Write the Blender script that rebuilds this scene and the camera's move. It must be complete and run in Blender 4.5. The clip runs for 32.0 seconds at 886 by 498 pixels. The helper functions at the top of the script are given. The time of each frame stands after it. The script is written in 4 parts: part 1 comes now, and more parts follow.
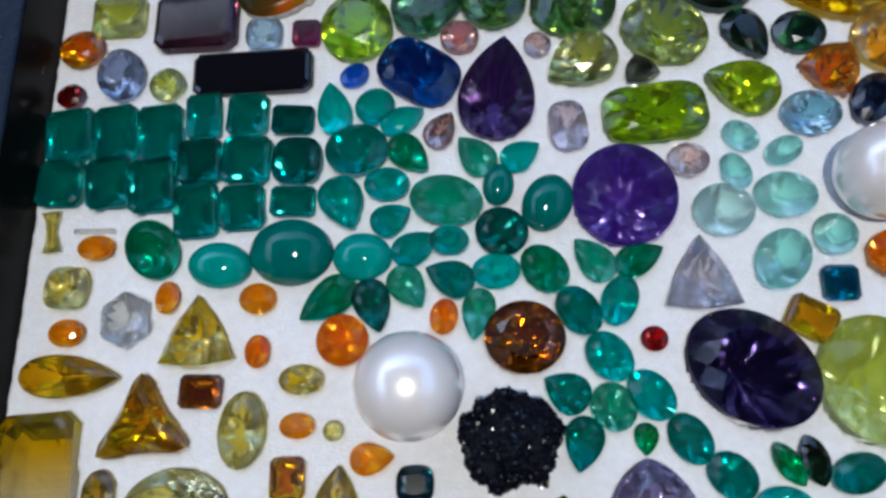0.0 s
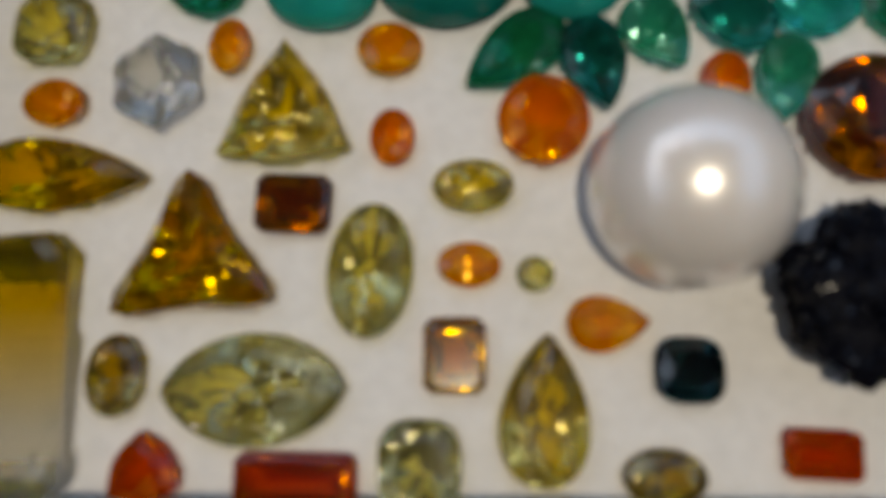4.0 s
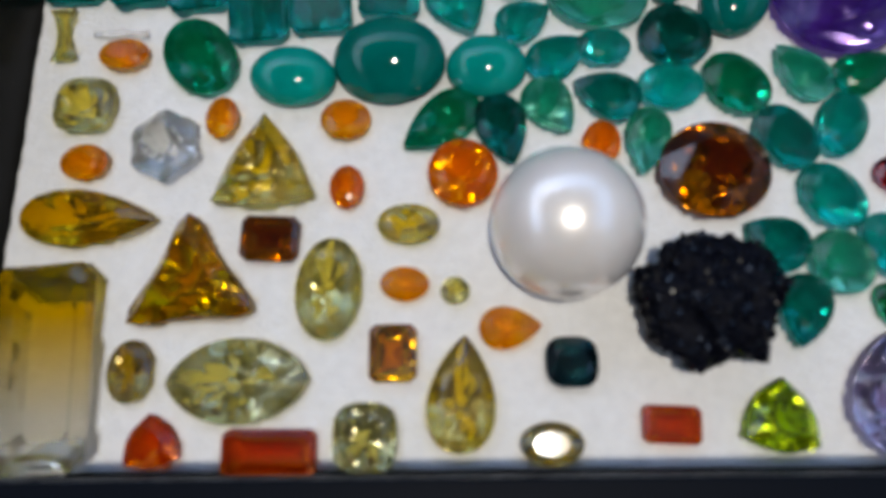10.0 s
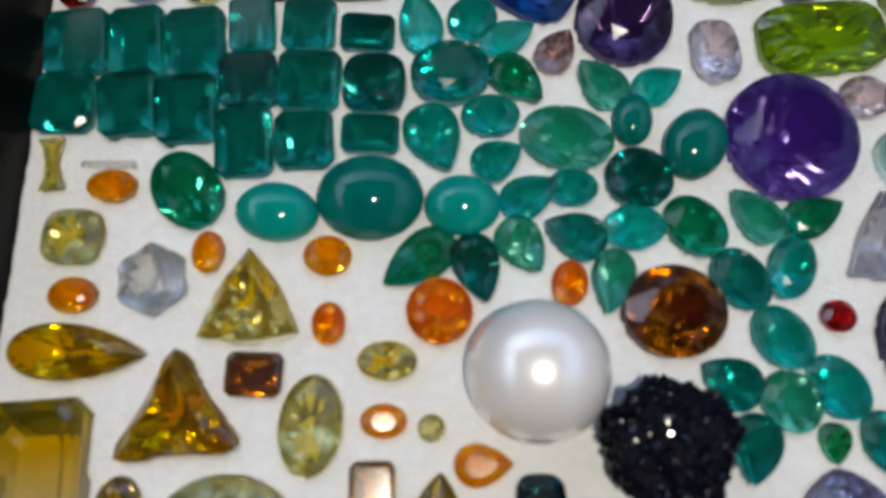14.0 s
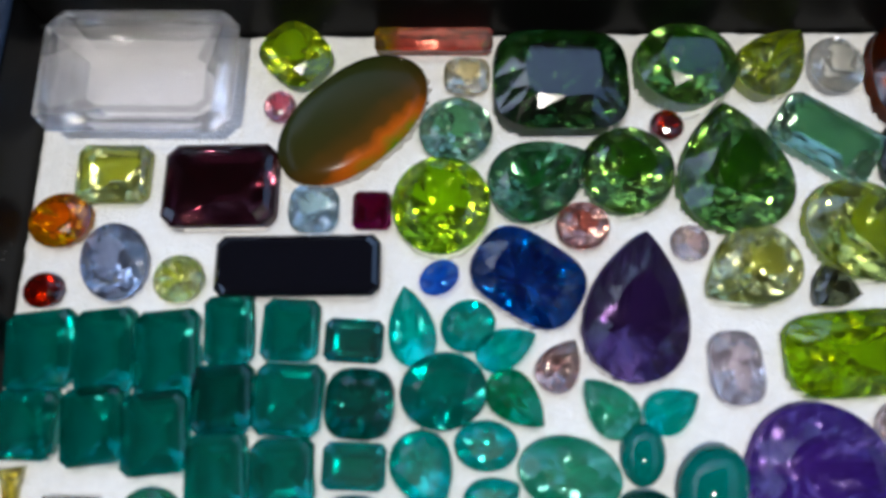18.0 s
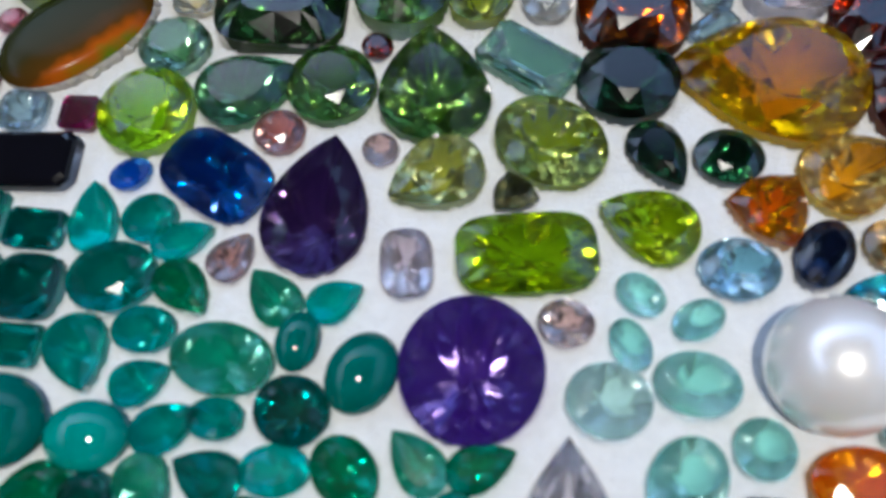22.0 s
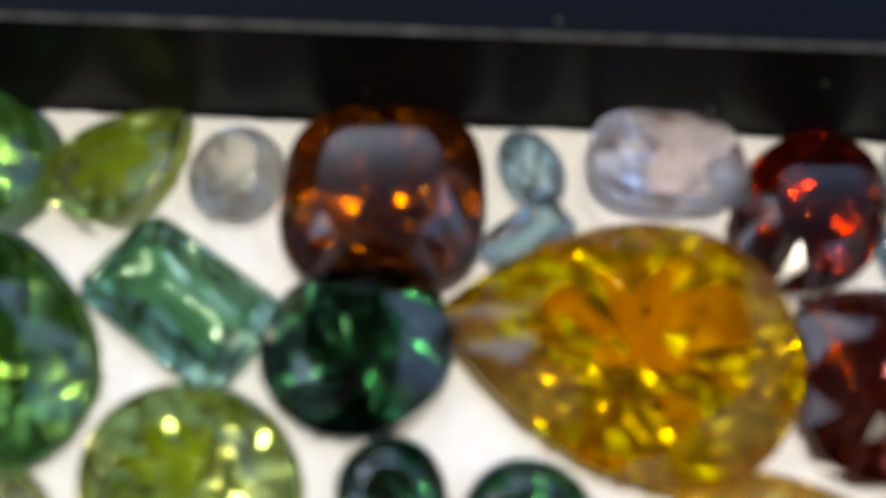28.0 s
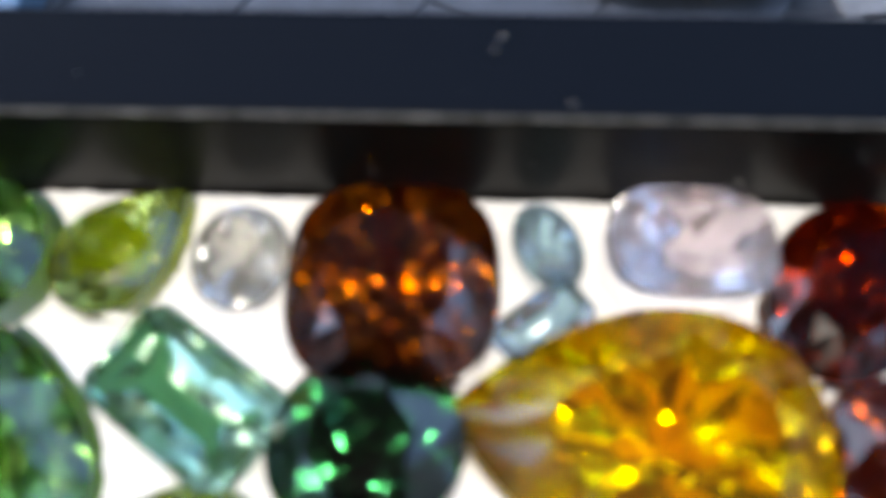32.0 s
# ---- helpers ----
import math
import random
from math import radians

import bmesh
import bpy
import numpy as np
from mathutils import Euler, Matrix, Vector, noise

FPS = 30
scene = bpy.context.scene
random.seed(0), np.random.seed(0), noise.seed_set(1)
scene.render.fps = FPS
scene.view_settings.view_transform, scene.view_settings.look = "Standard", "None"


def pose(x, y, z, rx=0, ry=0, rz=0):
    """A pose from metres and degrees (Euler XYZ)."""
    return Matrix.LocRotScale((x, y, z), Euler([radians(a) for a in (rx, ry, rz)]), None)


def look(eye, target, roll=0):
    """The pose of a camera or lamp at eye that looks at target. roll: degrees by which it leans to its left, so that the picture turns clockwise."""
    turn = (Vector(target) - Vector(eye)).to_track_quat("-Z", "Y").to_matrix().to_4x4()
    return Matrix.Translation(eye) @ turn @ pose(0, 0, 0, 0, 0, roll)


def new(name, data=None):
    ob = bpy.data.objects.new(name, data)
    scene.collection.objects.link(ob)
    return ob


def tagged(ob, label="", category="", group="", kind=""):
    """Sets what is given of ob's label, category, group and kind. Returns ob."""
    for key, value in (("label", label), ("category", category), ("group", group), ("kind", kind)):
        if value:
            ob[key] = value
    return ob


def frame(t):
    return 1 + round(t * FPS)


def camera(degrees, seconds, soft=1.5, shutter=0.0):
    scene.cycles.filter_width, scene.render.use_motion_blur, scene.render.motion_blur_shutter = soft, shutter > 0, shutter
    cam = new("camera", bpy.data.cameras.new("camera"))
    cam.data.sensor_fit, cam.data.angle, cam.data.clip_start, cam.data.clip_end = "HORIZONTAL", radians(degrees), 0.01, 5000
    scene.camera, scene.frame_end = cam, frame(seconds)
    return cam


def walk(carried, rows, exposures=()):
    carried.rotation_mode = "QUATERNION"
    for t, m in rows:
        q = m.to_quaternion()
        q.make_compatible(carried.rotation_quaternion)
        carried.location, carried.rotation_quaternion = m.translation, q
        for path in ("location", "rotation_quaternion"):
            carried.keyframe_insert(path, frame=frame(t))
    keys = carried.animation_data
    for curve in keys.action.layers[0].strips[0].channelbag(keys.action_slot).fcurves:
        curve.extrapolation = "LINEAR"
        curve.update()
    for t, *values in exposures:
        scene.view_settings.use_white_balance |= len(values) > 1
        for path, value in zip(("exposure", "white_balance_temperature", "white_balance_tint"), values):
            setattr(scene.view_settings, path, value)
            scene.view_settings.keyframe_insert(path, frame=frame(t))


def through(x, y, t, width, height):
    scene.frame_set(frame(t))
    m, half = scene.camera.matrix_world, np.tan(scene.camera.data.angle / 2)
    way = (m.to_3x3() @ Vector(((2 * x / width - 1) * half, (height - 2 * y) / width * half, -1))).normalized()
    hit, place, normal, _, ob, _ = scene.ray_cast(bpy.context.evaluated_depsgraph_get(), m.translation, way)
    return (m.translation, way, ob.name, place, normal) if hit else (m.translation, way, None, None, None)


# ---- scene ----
cam = camera(60.3, 32.0, 2.8)
# focus stays at one distance, so that the picture softens as the camera comes closer
cam.data.dof.use_dof, cam.data.dof.focus_distance, cam.data.dof.aperture_fstop = True, 0.095, 24.5
PATH = [
    (0.0, 0.05449, 0.00716, 0.08724, 17.461, 3.095, -1.143),
    (0.5, 0.04831, 0.00515, 0.07618, 19.383, 2.498, -0.863),
    (1.0, 0.04404, 0.00614, 0.06731, 18.473, 2.785, -0.813),
    (1.5, 0.03971, 0.00564, 0.06057, 18.670, 2.652, -0.444),
    (2.0, 0.03780, 0.00646, 0.05451, 16.538, 3.203, -0.136),
    (2.5, 0.03461, 0.00932, 0.04926, 14.338, 2.758, -0.290),
    (3.0, 0.03148, 0.01099, 0.04646, 12.185, 2.860, -0.449),
    (3.5, 0.02947, 0.00985, 0.04430, 11.500, 2.752, -0.066),
    (4.0, 0.03425, 0.00503, 0.04757, 12.363, 2.867, 0.111),
    (4.5, 0.04006, 0.00282, 0.05344, 13.512, 3.411, -0.256),
    (6.5, 0.03630, -0.00005, 0.06418, 17.750, 1.734, 0.019),
    (7.0, 0.03470, -0.00361, 0.06424, 16.962, 2.490, -0.018),
    (7.2, 0.03375, -0.00070, 0.06370, 16.600, 2.590, -0.260),
    (7.5, 0.03203, 0.00488, 0.06269, 15.769, 2.758, -0.664),
    (8.0, 0.03632, 0.00768, 0.05944, 15.904, 1.876, -0.680),
    (8.5, 0.04005, 0.00465, 0.06110, 16.484, 0.711, -1.678),
    (9.0, 0.03715, 0.00096, 0.06114, 15.976, 0.989, -1.373),
    (9.5, 0.03601, -0.00001, 0.06046, 16.151, 1.882, -0.526),
    (10.0, 0.03898, -0.00042, 0.06107, 16.236, 2.321, -0.504),
    (10.5, 0.04124, 0.00161, 0.06164, 16.014, 1.328, -1.013),
    (11.0, 0.04538, 0.00418, 0.06078, 15.240, 0.516, -1.496),
    (11.5, 0.04606, 0.00730, 0.06068, 14.814, -0.216, -1.701),
    (12.0, 0.04242, 0.00530, 0.05853, 15.655, -0.159, -1.331),
    (12.5, 0.03982, 0.00237, 0.06017, 15.949, 0.074, -0.995),
    (13.0, 0.03721, 0.00100, 0.06424, 16.238, 0.052, -0.858),
    (13.5, 0.03704, 0.00304, 0.06637, 16.870, 0.886, -0.617),
    (14.0, 0.03827, 0.00937, 0.06741, 16.915, -0.255, -0.722),
    (14.5, 0.03855, 0.01534, 0.06500, 16.396, -1.886, -0.491),
    (15.0, 0.04025, 0.02132, 0.06313, 16.201, -1.064, -0.363),
    (15.5, 0.04243, 0.02491, 0.06071, 17.234, -0.324, -0.087),
    (17.5, 0.03973, 0.03674, 0.06715, 16.369, 0.520, 0.325),
    (18.0, 0.04115, 0.04050, 0.06992, 16.715, 1.119, 0.210),
    (18.5, 0.04033, 0.03779, 0.07388, 17.567, 1.741, 0.641),
    (19.0, 0.04557, 0.03604, 0.07821, 17.286, 2.795, 1.046),
    (19.5, 0.05272, 0.03498, 0.07834, 17.993, 2.025, 0.008),
    (20.0, 0.05890, 0.03619, 0.07835, 17.287, 1.504, -0.359),
    (20.5, 0.06434, 0.03441, 0.07925, 17.668, -0.452, -1.429),
    (21.0, 0.07305, 0.03242, 0.08107, 18.785, 2.289, 0.767),
    (21.5, 0.07763, 0.02827, 0.07181, 21.303, 1.572, 1.548),
    (22.0, 0.07177, 0.02434, 0.06410, 23.260, 1.085, 2.205),
    (22.5, 0.06075, 0.02350, 0.06402, 24.473, 2.028, 3.363),
    (23.0, 0.06046, 0.01824, 0.06947, 26.123, 2.220, 3.756),
    (23.5, 0.06842, 0.01663, 0.07672, 25.481, 2.346, 3.121),
    (24.0, 0.07929, 0.02095, 0.08032, 25.742, 2.359, 2.031),
    (24.2, 0.08370, 0.02280, 0.07990, 23.800, 2.000, 1.550),
    (24.5, 0.09022, 0.02639, 0.07856, 22.461, 1.433, 0.911),
    (25.0, 0.09434, 0.03235, 0.07721, 20.698, 0.289, 0.583),
    (25.2, 0.09488, 0.03564, 0.07810, 19.339, 0.826, 0.714),
    (25.5, 0.09247, 0.04120, 0.07493, 17.912, 0.273, 0.932),
    (26.0, 0.08978, 0.05099, 0.06830, 16.099, -0.446, 0.857),
    (26.5, 0.09067, 0.05904, 0.06227, 14.831, -1.450, 0.322),
    (28.5, 0.09116, 0.05958, 0.03770, 24.727, -0.917, 2.082),
    (29.0, 0.08786, 0.05475, 0.04108, 25.017, 1.493, 2.829),
    (29.5, 0.09117, 0.05049, 0.04356, 23.249, 1.358, 2.984),
    (30.0, 0.09877, 0.05365, 0.04701, 23.660, 0.051, 1.692),
    (30.5, 0.10137, 0.05818, 0.04533, 28.374, 1.377, 1.707),
    (31.0, 0.09698, 0.06211, 0.04289, 23.848, 0.714, 1.320),
    (31.5, 0.09432, 0.06386, 0.04082, 22.183, 1.721, 1.794),
    (32.0, 0.09207, 0.06539, 0.04043, 21.876, 1.092, 1.780),
]
EXPOSURES = [(0.0, 1.65, 6050, 8), (1.0, 1.65, 6550, 7), (2.0, 1.55, 7650, 6), (3.0, 1.5, 8150, 6), (4.0, 1.08, 7950, 6), (7.0, 1.6, 7150, 6), (9.0, 1.55, 6850, 8), (11.0, 1.5, 6550, 6), (13.0, 1.5, 6950, 6), (15.0, 1.7, 6650, 6), (18.0, 1.94, 6430, 6), (19.0, 1.98, 6280, 6), (22.0, 1.78, 6230, 6), (24.0, 1.87, 6130, 6), (26.0, 2.14, 6850, 6), (29.0, 2.24, 7250, 6), (30.0, 2.25, 6950, 7), (30.5, 3.03, 6850, 8), (32.0, 2.85, 6750, 8)]
walk(cam, [(t, pose(x, y, z, rx, ry, rz)) for t, x, y, z, rx, ry, rz in PATH], EXPOSURES)

# ---- world and lights ----
world = bpy.data.worlds.new("sky")
scene.world = world
world.use_nodes = True
wn = world.node_tree.nodes
sky = wn.new("ShaderNodeTexSky")
sky.sky_type, sky.sun_disc = "NISHITA", False
sky.sun_elevation, sky.sun_rotation = radians(58), radians(-60)
sky.air_density, sky.dust_density, sky.ozone_density = 1.0, 0.9, 2.0
wn["Background"].inputs["Strength"].default_value = 0.15
world.node_tree.links.new(sky.outputs["Color"], wn["Background"].inputs["Color"])

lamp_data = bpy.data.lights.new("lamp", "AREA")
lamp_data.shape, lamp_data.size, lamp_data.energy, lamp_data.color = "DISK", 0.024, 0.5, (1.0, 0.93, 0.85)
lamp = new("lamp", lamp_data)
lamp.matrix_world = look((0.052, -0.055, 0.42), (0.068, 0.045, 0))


# ---- materials ----
MM = 0.001


def srgb(r, g, b):
    return tuple(((v / 255 + 0.055) / 1.055) ** 2.4 if v > 10 else v / 255 / 12.92 for v in (r, g, b)) + (1.0,)


def material(name, colour, rough=0.5, metal=0.0, **more):
    m = bpy.data.materials.new(name)
    m.use_nodes = True
    p = m.node_tree.nodes["Principled BSDF"]
    p.inputs["Base Color"].default_value = colour
    p.inputs["Roughness"].default_value = rough
    p.inputs["Metallic"].default_value = metal
    for key, value in more.items():
        p.inputs[key.replace("_", " ")].default_value = value
    return m


def link(m, a, out, b, into):
    m.node_tree.links.new(a.outputs[out], b.inputs[into])


def grain(m, scale, detail, amounts, spread, where="Object"):
    """Uneven base colour: a noise at the given scale swings the value between the two amounts."""
    nodes = m.node_tree.nodes
    p = nodes["Principled BSDF"]
    at = nodes.new("ShaderNodeTexCoord")
    n = nodes.new("ShaderNodeTexNoise")
    n.inputs["Scale"].default_value, n.inputs["Detail"].default_value = scale, detail
    link(m, at, where, n, "Vector")
    ramp = nodes.new("ShaderNodeMapRange")
    ramp.inputs["From Min"].default_value, ramp.inputs["From Max"].default_value = 0.5 - spread, 0.5 + spread
    ramp.inputs["To Min"].default_value, ramp.inputs["To Max"].default_value = amounts
    link(m, n, "Fac", ramp, "Value")
    mix = nodes.new("ShaderNodeHueSaturation")
    mix.inputs["Color"].default_value = p.inputs["Base Color"].default_value
    link(m, ramp, "Result", mix, "Value")
    link(m, mix, "Color", p, "Base Color")
    return n


def relief(m, scale, strength, distance, detail=4.0, where="Object"):
    nodes = m.node_tree.nodes
    at = nodes.new("ShaderNodeTexCoord")
    n = nodes.new("ShaderNodeTexNoise")
    n.inputs["Scale"].default_value, n.inputs["Detail"].default_value = scale, detail
    link(m, at, where, n, "Vector")
    b = nodes.new("ShaderNodeBump")
    b.inputs["Strength"].default_value, b.inputs["Distance"].default_value = strength, distance
    link(m, n, "Fac", b, "Height")
    link(m, b, "Normal", nodes["Principled BSDF"], "Normal")


def lifted(colour, power):
    return tuple(v ** power for v in colour[:3]) + (1.0,)


def glitter_and_cloud(m, colour, low, high, cloud):
    """A colour whose value differs by chance from facet to facet, as painted-in glitter, and, more softly, with the
    clouds inside the stone.
    """
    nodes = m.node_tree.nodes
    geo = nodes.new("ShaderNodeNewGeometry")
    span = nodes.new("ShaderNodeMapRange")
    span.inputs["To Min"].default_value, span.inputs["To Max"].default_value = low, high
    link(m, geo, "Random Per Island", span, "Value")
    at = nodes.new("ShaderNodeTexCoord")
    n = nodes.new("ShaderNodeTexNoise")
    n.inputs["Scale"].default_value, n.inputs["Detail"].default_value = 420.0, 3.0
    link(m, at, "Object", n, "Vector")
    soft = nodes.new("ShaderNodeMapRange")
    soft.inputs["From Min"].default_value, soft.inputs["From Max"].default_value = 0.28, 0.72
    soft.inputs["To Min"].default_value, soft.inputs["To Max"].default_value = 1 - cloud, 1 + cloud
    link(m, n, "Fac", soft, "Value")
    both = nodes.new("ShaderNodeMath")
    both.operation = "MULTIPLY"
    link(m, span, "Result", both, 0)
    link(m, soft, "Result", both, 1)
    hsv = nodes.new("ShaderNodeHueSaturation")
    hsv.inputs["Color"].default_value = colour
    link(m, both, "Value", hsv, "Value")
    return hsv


def tilted(m, tilt, broken=0.0):
    """Every facet gets a slope slightly its own; what is seen of the facets on the far side may be broken up once more."""
    nodes = m.node_tree.nodes
    geo = nodes.new("ShaderNodeNewGeometry")
    chance = nodes.new("ShaderNodeTexWhiteNoise")
    chance.noise_dimensions = "1D"
    link(m, geo, "Random Per Island", chance, "W")
    last, socket = geo, "Normal"
    sources = [(chance, tilt)]
    if broken:
        at = nodes.new("ShaderNodeTexCoord")
        cells = nodes.new("ShaderNodeTexVoronoi")
        cells.distance = "MANHATTAN"
        cells.inputs["Scale"].default_value = 480.0
        link(m, at, "Object", cells, "Vector")
        sources.append((cells, broken))
    for source, amount in sources:
        slope = nodes.new("ShaderNodeVectorMath")
        slope.operation = "MULTIPLY_ADD"
        slope.inputs[1].default_value, slope.inputs[2].default_value = (amount,) * 3, (-amount / 2,) * 3
        link(m, source, "Color", slope, 0)
        turn = nodes.new("ShaderNodeVectorMath")
        link(m, last, socket, turn, 0)
        link(m, slope, "Vector", turn, 1)
        last, socket = turn, "Vector"
    unit = nodes.new("ShaderNodeVectorMath")
    unit.operation = "NORMALIZE"
    link(m, last, socket, unit, 0)
    link(m, unit, "Vector", nodes["Principled BSDF"], "Normal")


def lift_of(colour):
    """How far a stone's colour is thinned at each crossing of its surface."""
    if min(colour[:3]) > 0.1:
        return 0.65 if min(colour[:3]) < 0.24 else 0.5
    return 0.62 if max(colour[:3]) > 0.5 else 0.72 if max(colour[:3]) > 0.24 else 1.1


def straight_of(colour, clear):
    """The share of the light that goes straight into a stone: most where it is cloudy inside, little in dark clear ones."""
    if clear < 0.8:
        return 0.5 if clear < 0.6 else 0.42
    return 0.45 if clear > 1 else 0.16 if min(colour[:3]) > 0.4 else 0.06


def straight_through(m, colour, power, share):
    nodes = m.node_tree.nodes
    thin = nodes.new("ShaderNodeBsdfTransparent")
    thin.inputs["Color"].default_value = lifted(colour, power)
    mix = nodes.new("ShaderNodeMixShader")
    mix.inputs["Fac"].default_value = share
    m.node_tree.links.new(nodes["Principled BSDF"].outputs["BSDF"], mix.inputs[1])
    m.node_tree.links.new(thin.outputs["BSDF"], mix.inputs[2])
    link(m, mix, "Shader", nodes["Material Output"], "Surface")


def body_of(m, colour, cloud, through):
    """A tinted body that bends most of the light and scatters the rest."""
    # some facets get a darker colour, which paints part of the glitter
    hsv = glitter_and_cloud(m, colour, 0.82, 1.0, 0.5 * cloud)
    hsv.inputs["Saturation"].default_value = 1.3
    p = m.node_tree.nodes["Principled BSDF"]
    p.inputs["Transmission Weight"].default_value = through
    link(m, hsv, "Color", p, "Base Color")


def glass_material(name, colour, clear, ior):
    """Upper facets of a clear stone: they bend the light, and let part of it straight in."""
    tone = lifted(colour, 0.55 * lift_of(colour))
    m = material(name, tone, 0.04 if min(colour[:3]) > 0.2 or clear > 1 else 0.13, IOR=ior)
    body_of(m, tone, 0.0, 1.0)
    tilted(m, 0.08)
    straight_through(m, colour, 0.25, straight_of(colour, clear))
    return m


def under_material(name, colour, clear, ior, cloud):
    """Lower facets of a clear stone: they throw the light back up, partly scattered in the stone's own colour."""
    tone = lifted(colour, lift_of(colour) if clear > 0.8 else 0.66)
    m = material(name, tone, 0.06, IOR=ior)
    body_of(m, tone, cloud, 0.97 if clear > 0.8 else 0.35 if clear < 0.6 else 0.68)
    tilted(m, 0.1 if clear > 1 else 0.45 if clear > 0.8 else 0.16, 0.12 if 0.8 < clear <= 1 else 0.0)
    straight_through(m, colour, 0.5, (0.25 if clear > 1 else 0.14 if min(colour[:3]) > 0.6 else 0.08) if clear > 0.8 else 0.02)
    return m


def dome_material(name, colour, clear, cloud):
    """A polished cabochon: coloured right through, with a clear gloss."""
    m = material(name, lifted(colour, 1.2), 0.06, IOR=1.42, Transmission_Weight=0.5 if clear > 0.36 else 0.08, Subsurface_Weight=0.4, Subsurface_Radius=(1, 1, 1), Subsurface_Scale=0.0016)
    grain(m, 240.0, 3.0, (1.0 - 0.6 * cloud, 1.0 + 0.6 * cloud), 0.22)
    return m


foam_mat = material("white_foam", (0.65, 0.65, 0.655, 1), 0.95)
grain(foam_mat, 900.0, 5.0, (0.92, 1.05), 0.25)
relief(foam_mat, 2600.0, 0.35, 0.0006)
plastic_mat = material("black_plastic", (0.003, 0.0045, 0.008, 1), 0.5, Specular_IOR_Level=0.03)
relief(plastic_mat, 700.0, 0.04, 0.0004)
# left rim: scuffed, with the blue glow of the sky put into its colour
scuffed_sky_mat = material("scuffed_sky_tinted_plastic", (0.005, 0.011, 0.026, 1), 0.42, Specular_IOR_Level=0.15)
relief(scuffed_sky_mat, 420.0, 0.5, 0.0012, 5.0)
edge_mat = material("worn_plastic_edge", (0.05, 0.052, 0.055, 1), 0.45, Specular_IOR_Level=0.3)
grain(edge_mat, 900.0, 5.0, (0.3, 1.8), 0.2)
wall_mat = material("black_gloss", (0.003, 0.003, 0.003, 1), 0.33, Specular_IOR_Level=0.07)
stone_mat = material("paving_stone", (0.065, 0.07, 0.08, 1), 0.8)
grain(stone_mat, 14.0, 6.0, (0.7, 1.25), 0.25)
relief(stone_mat, 60.0, 0.5, 0.004)
joint_mat = material("paving_joint", (0.03, 0.032, 0.036, 1), 0.95)
grain(joint_mat, 30.0, 5.0, (0.6, 1.3), 0.25)
sett_mat = material("pale_sett", (0.16, 0.155, 0.15, 1), 0.8)
grain(sett_mat, 25.0, 6.0, (0.7, 1.2), 0.25)
relief(sett_mat, 70.0, 0.5, 0.004)
cloth_mat = material("sky_blocking_cloth", (0.03, 0.03, 0.035, 1), 0.9)
grain(cloth_mat, 5.0, 4.0, (0.8, 1.2), 0.25)
added_wall_mat = material("added_wall_plaster", (0.26, 0.24, 0.22, 1), 0.9)
grain(added_wall_mat, 0.8, 5.0, (0.75, 1.2), 0.25)
wood_mat = material("table_wood", (0.22, 0.15, 0.09, 1), 0.6)
grain(wood_mat, 9.0, 5.0, (0.7, 1.2), 0.25)
pearl_mat = material("pearl", (0.83, 0.80, 0.79, 1), 0.28, 0.3, IOR=1.65, Subsurface_Weight=0.5, Subsurface_Radius=(1, 0.9, 0.85), Subsurface_Scale=0.003, Coat_Weight=1.0, Coat_Roughness=0.16, Coat_IOR=1.55)
grain(pearl_mat, 120.0, 3.0, (0.96, 1.03), 0.25)
dust_mat = material("grey_dust", (0.30, 0.30, 0.30, 1), 0.9)
point_mat = material("black_crystal_point", (0.002, 0.0025, 0.006, 1), 0.14, IOR=1.45)
druzy_mat = material("black_crystal", (0.002, 0.0025, 0.006, 1), 0.5, IOR=1.3, Specular_IOR_Level=0.2)
relief(druzy_mat, 1500.0, 0.6, 0.0008)

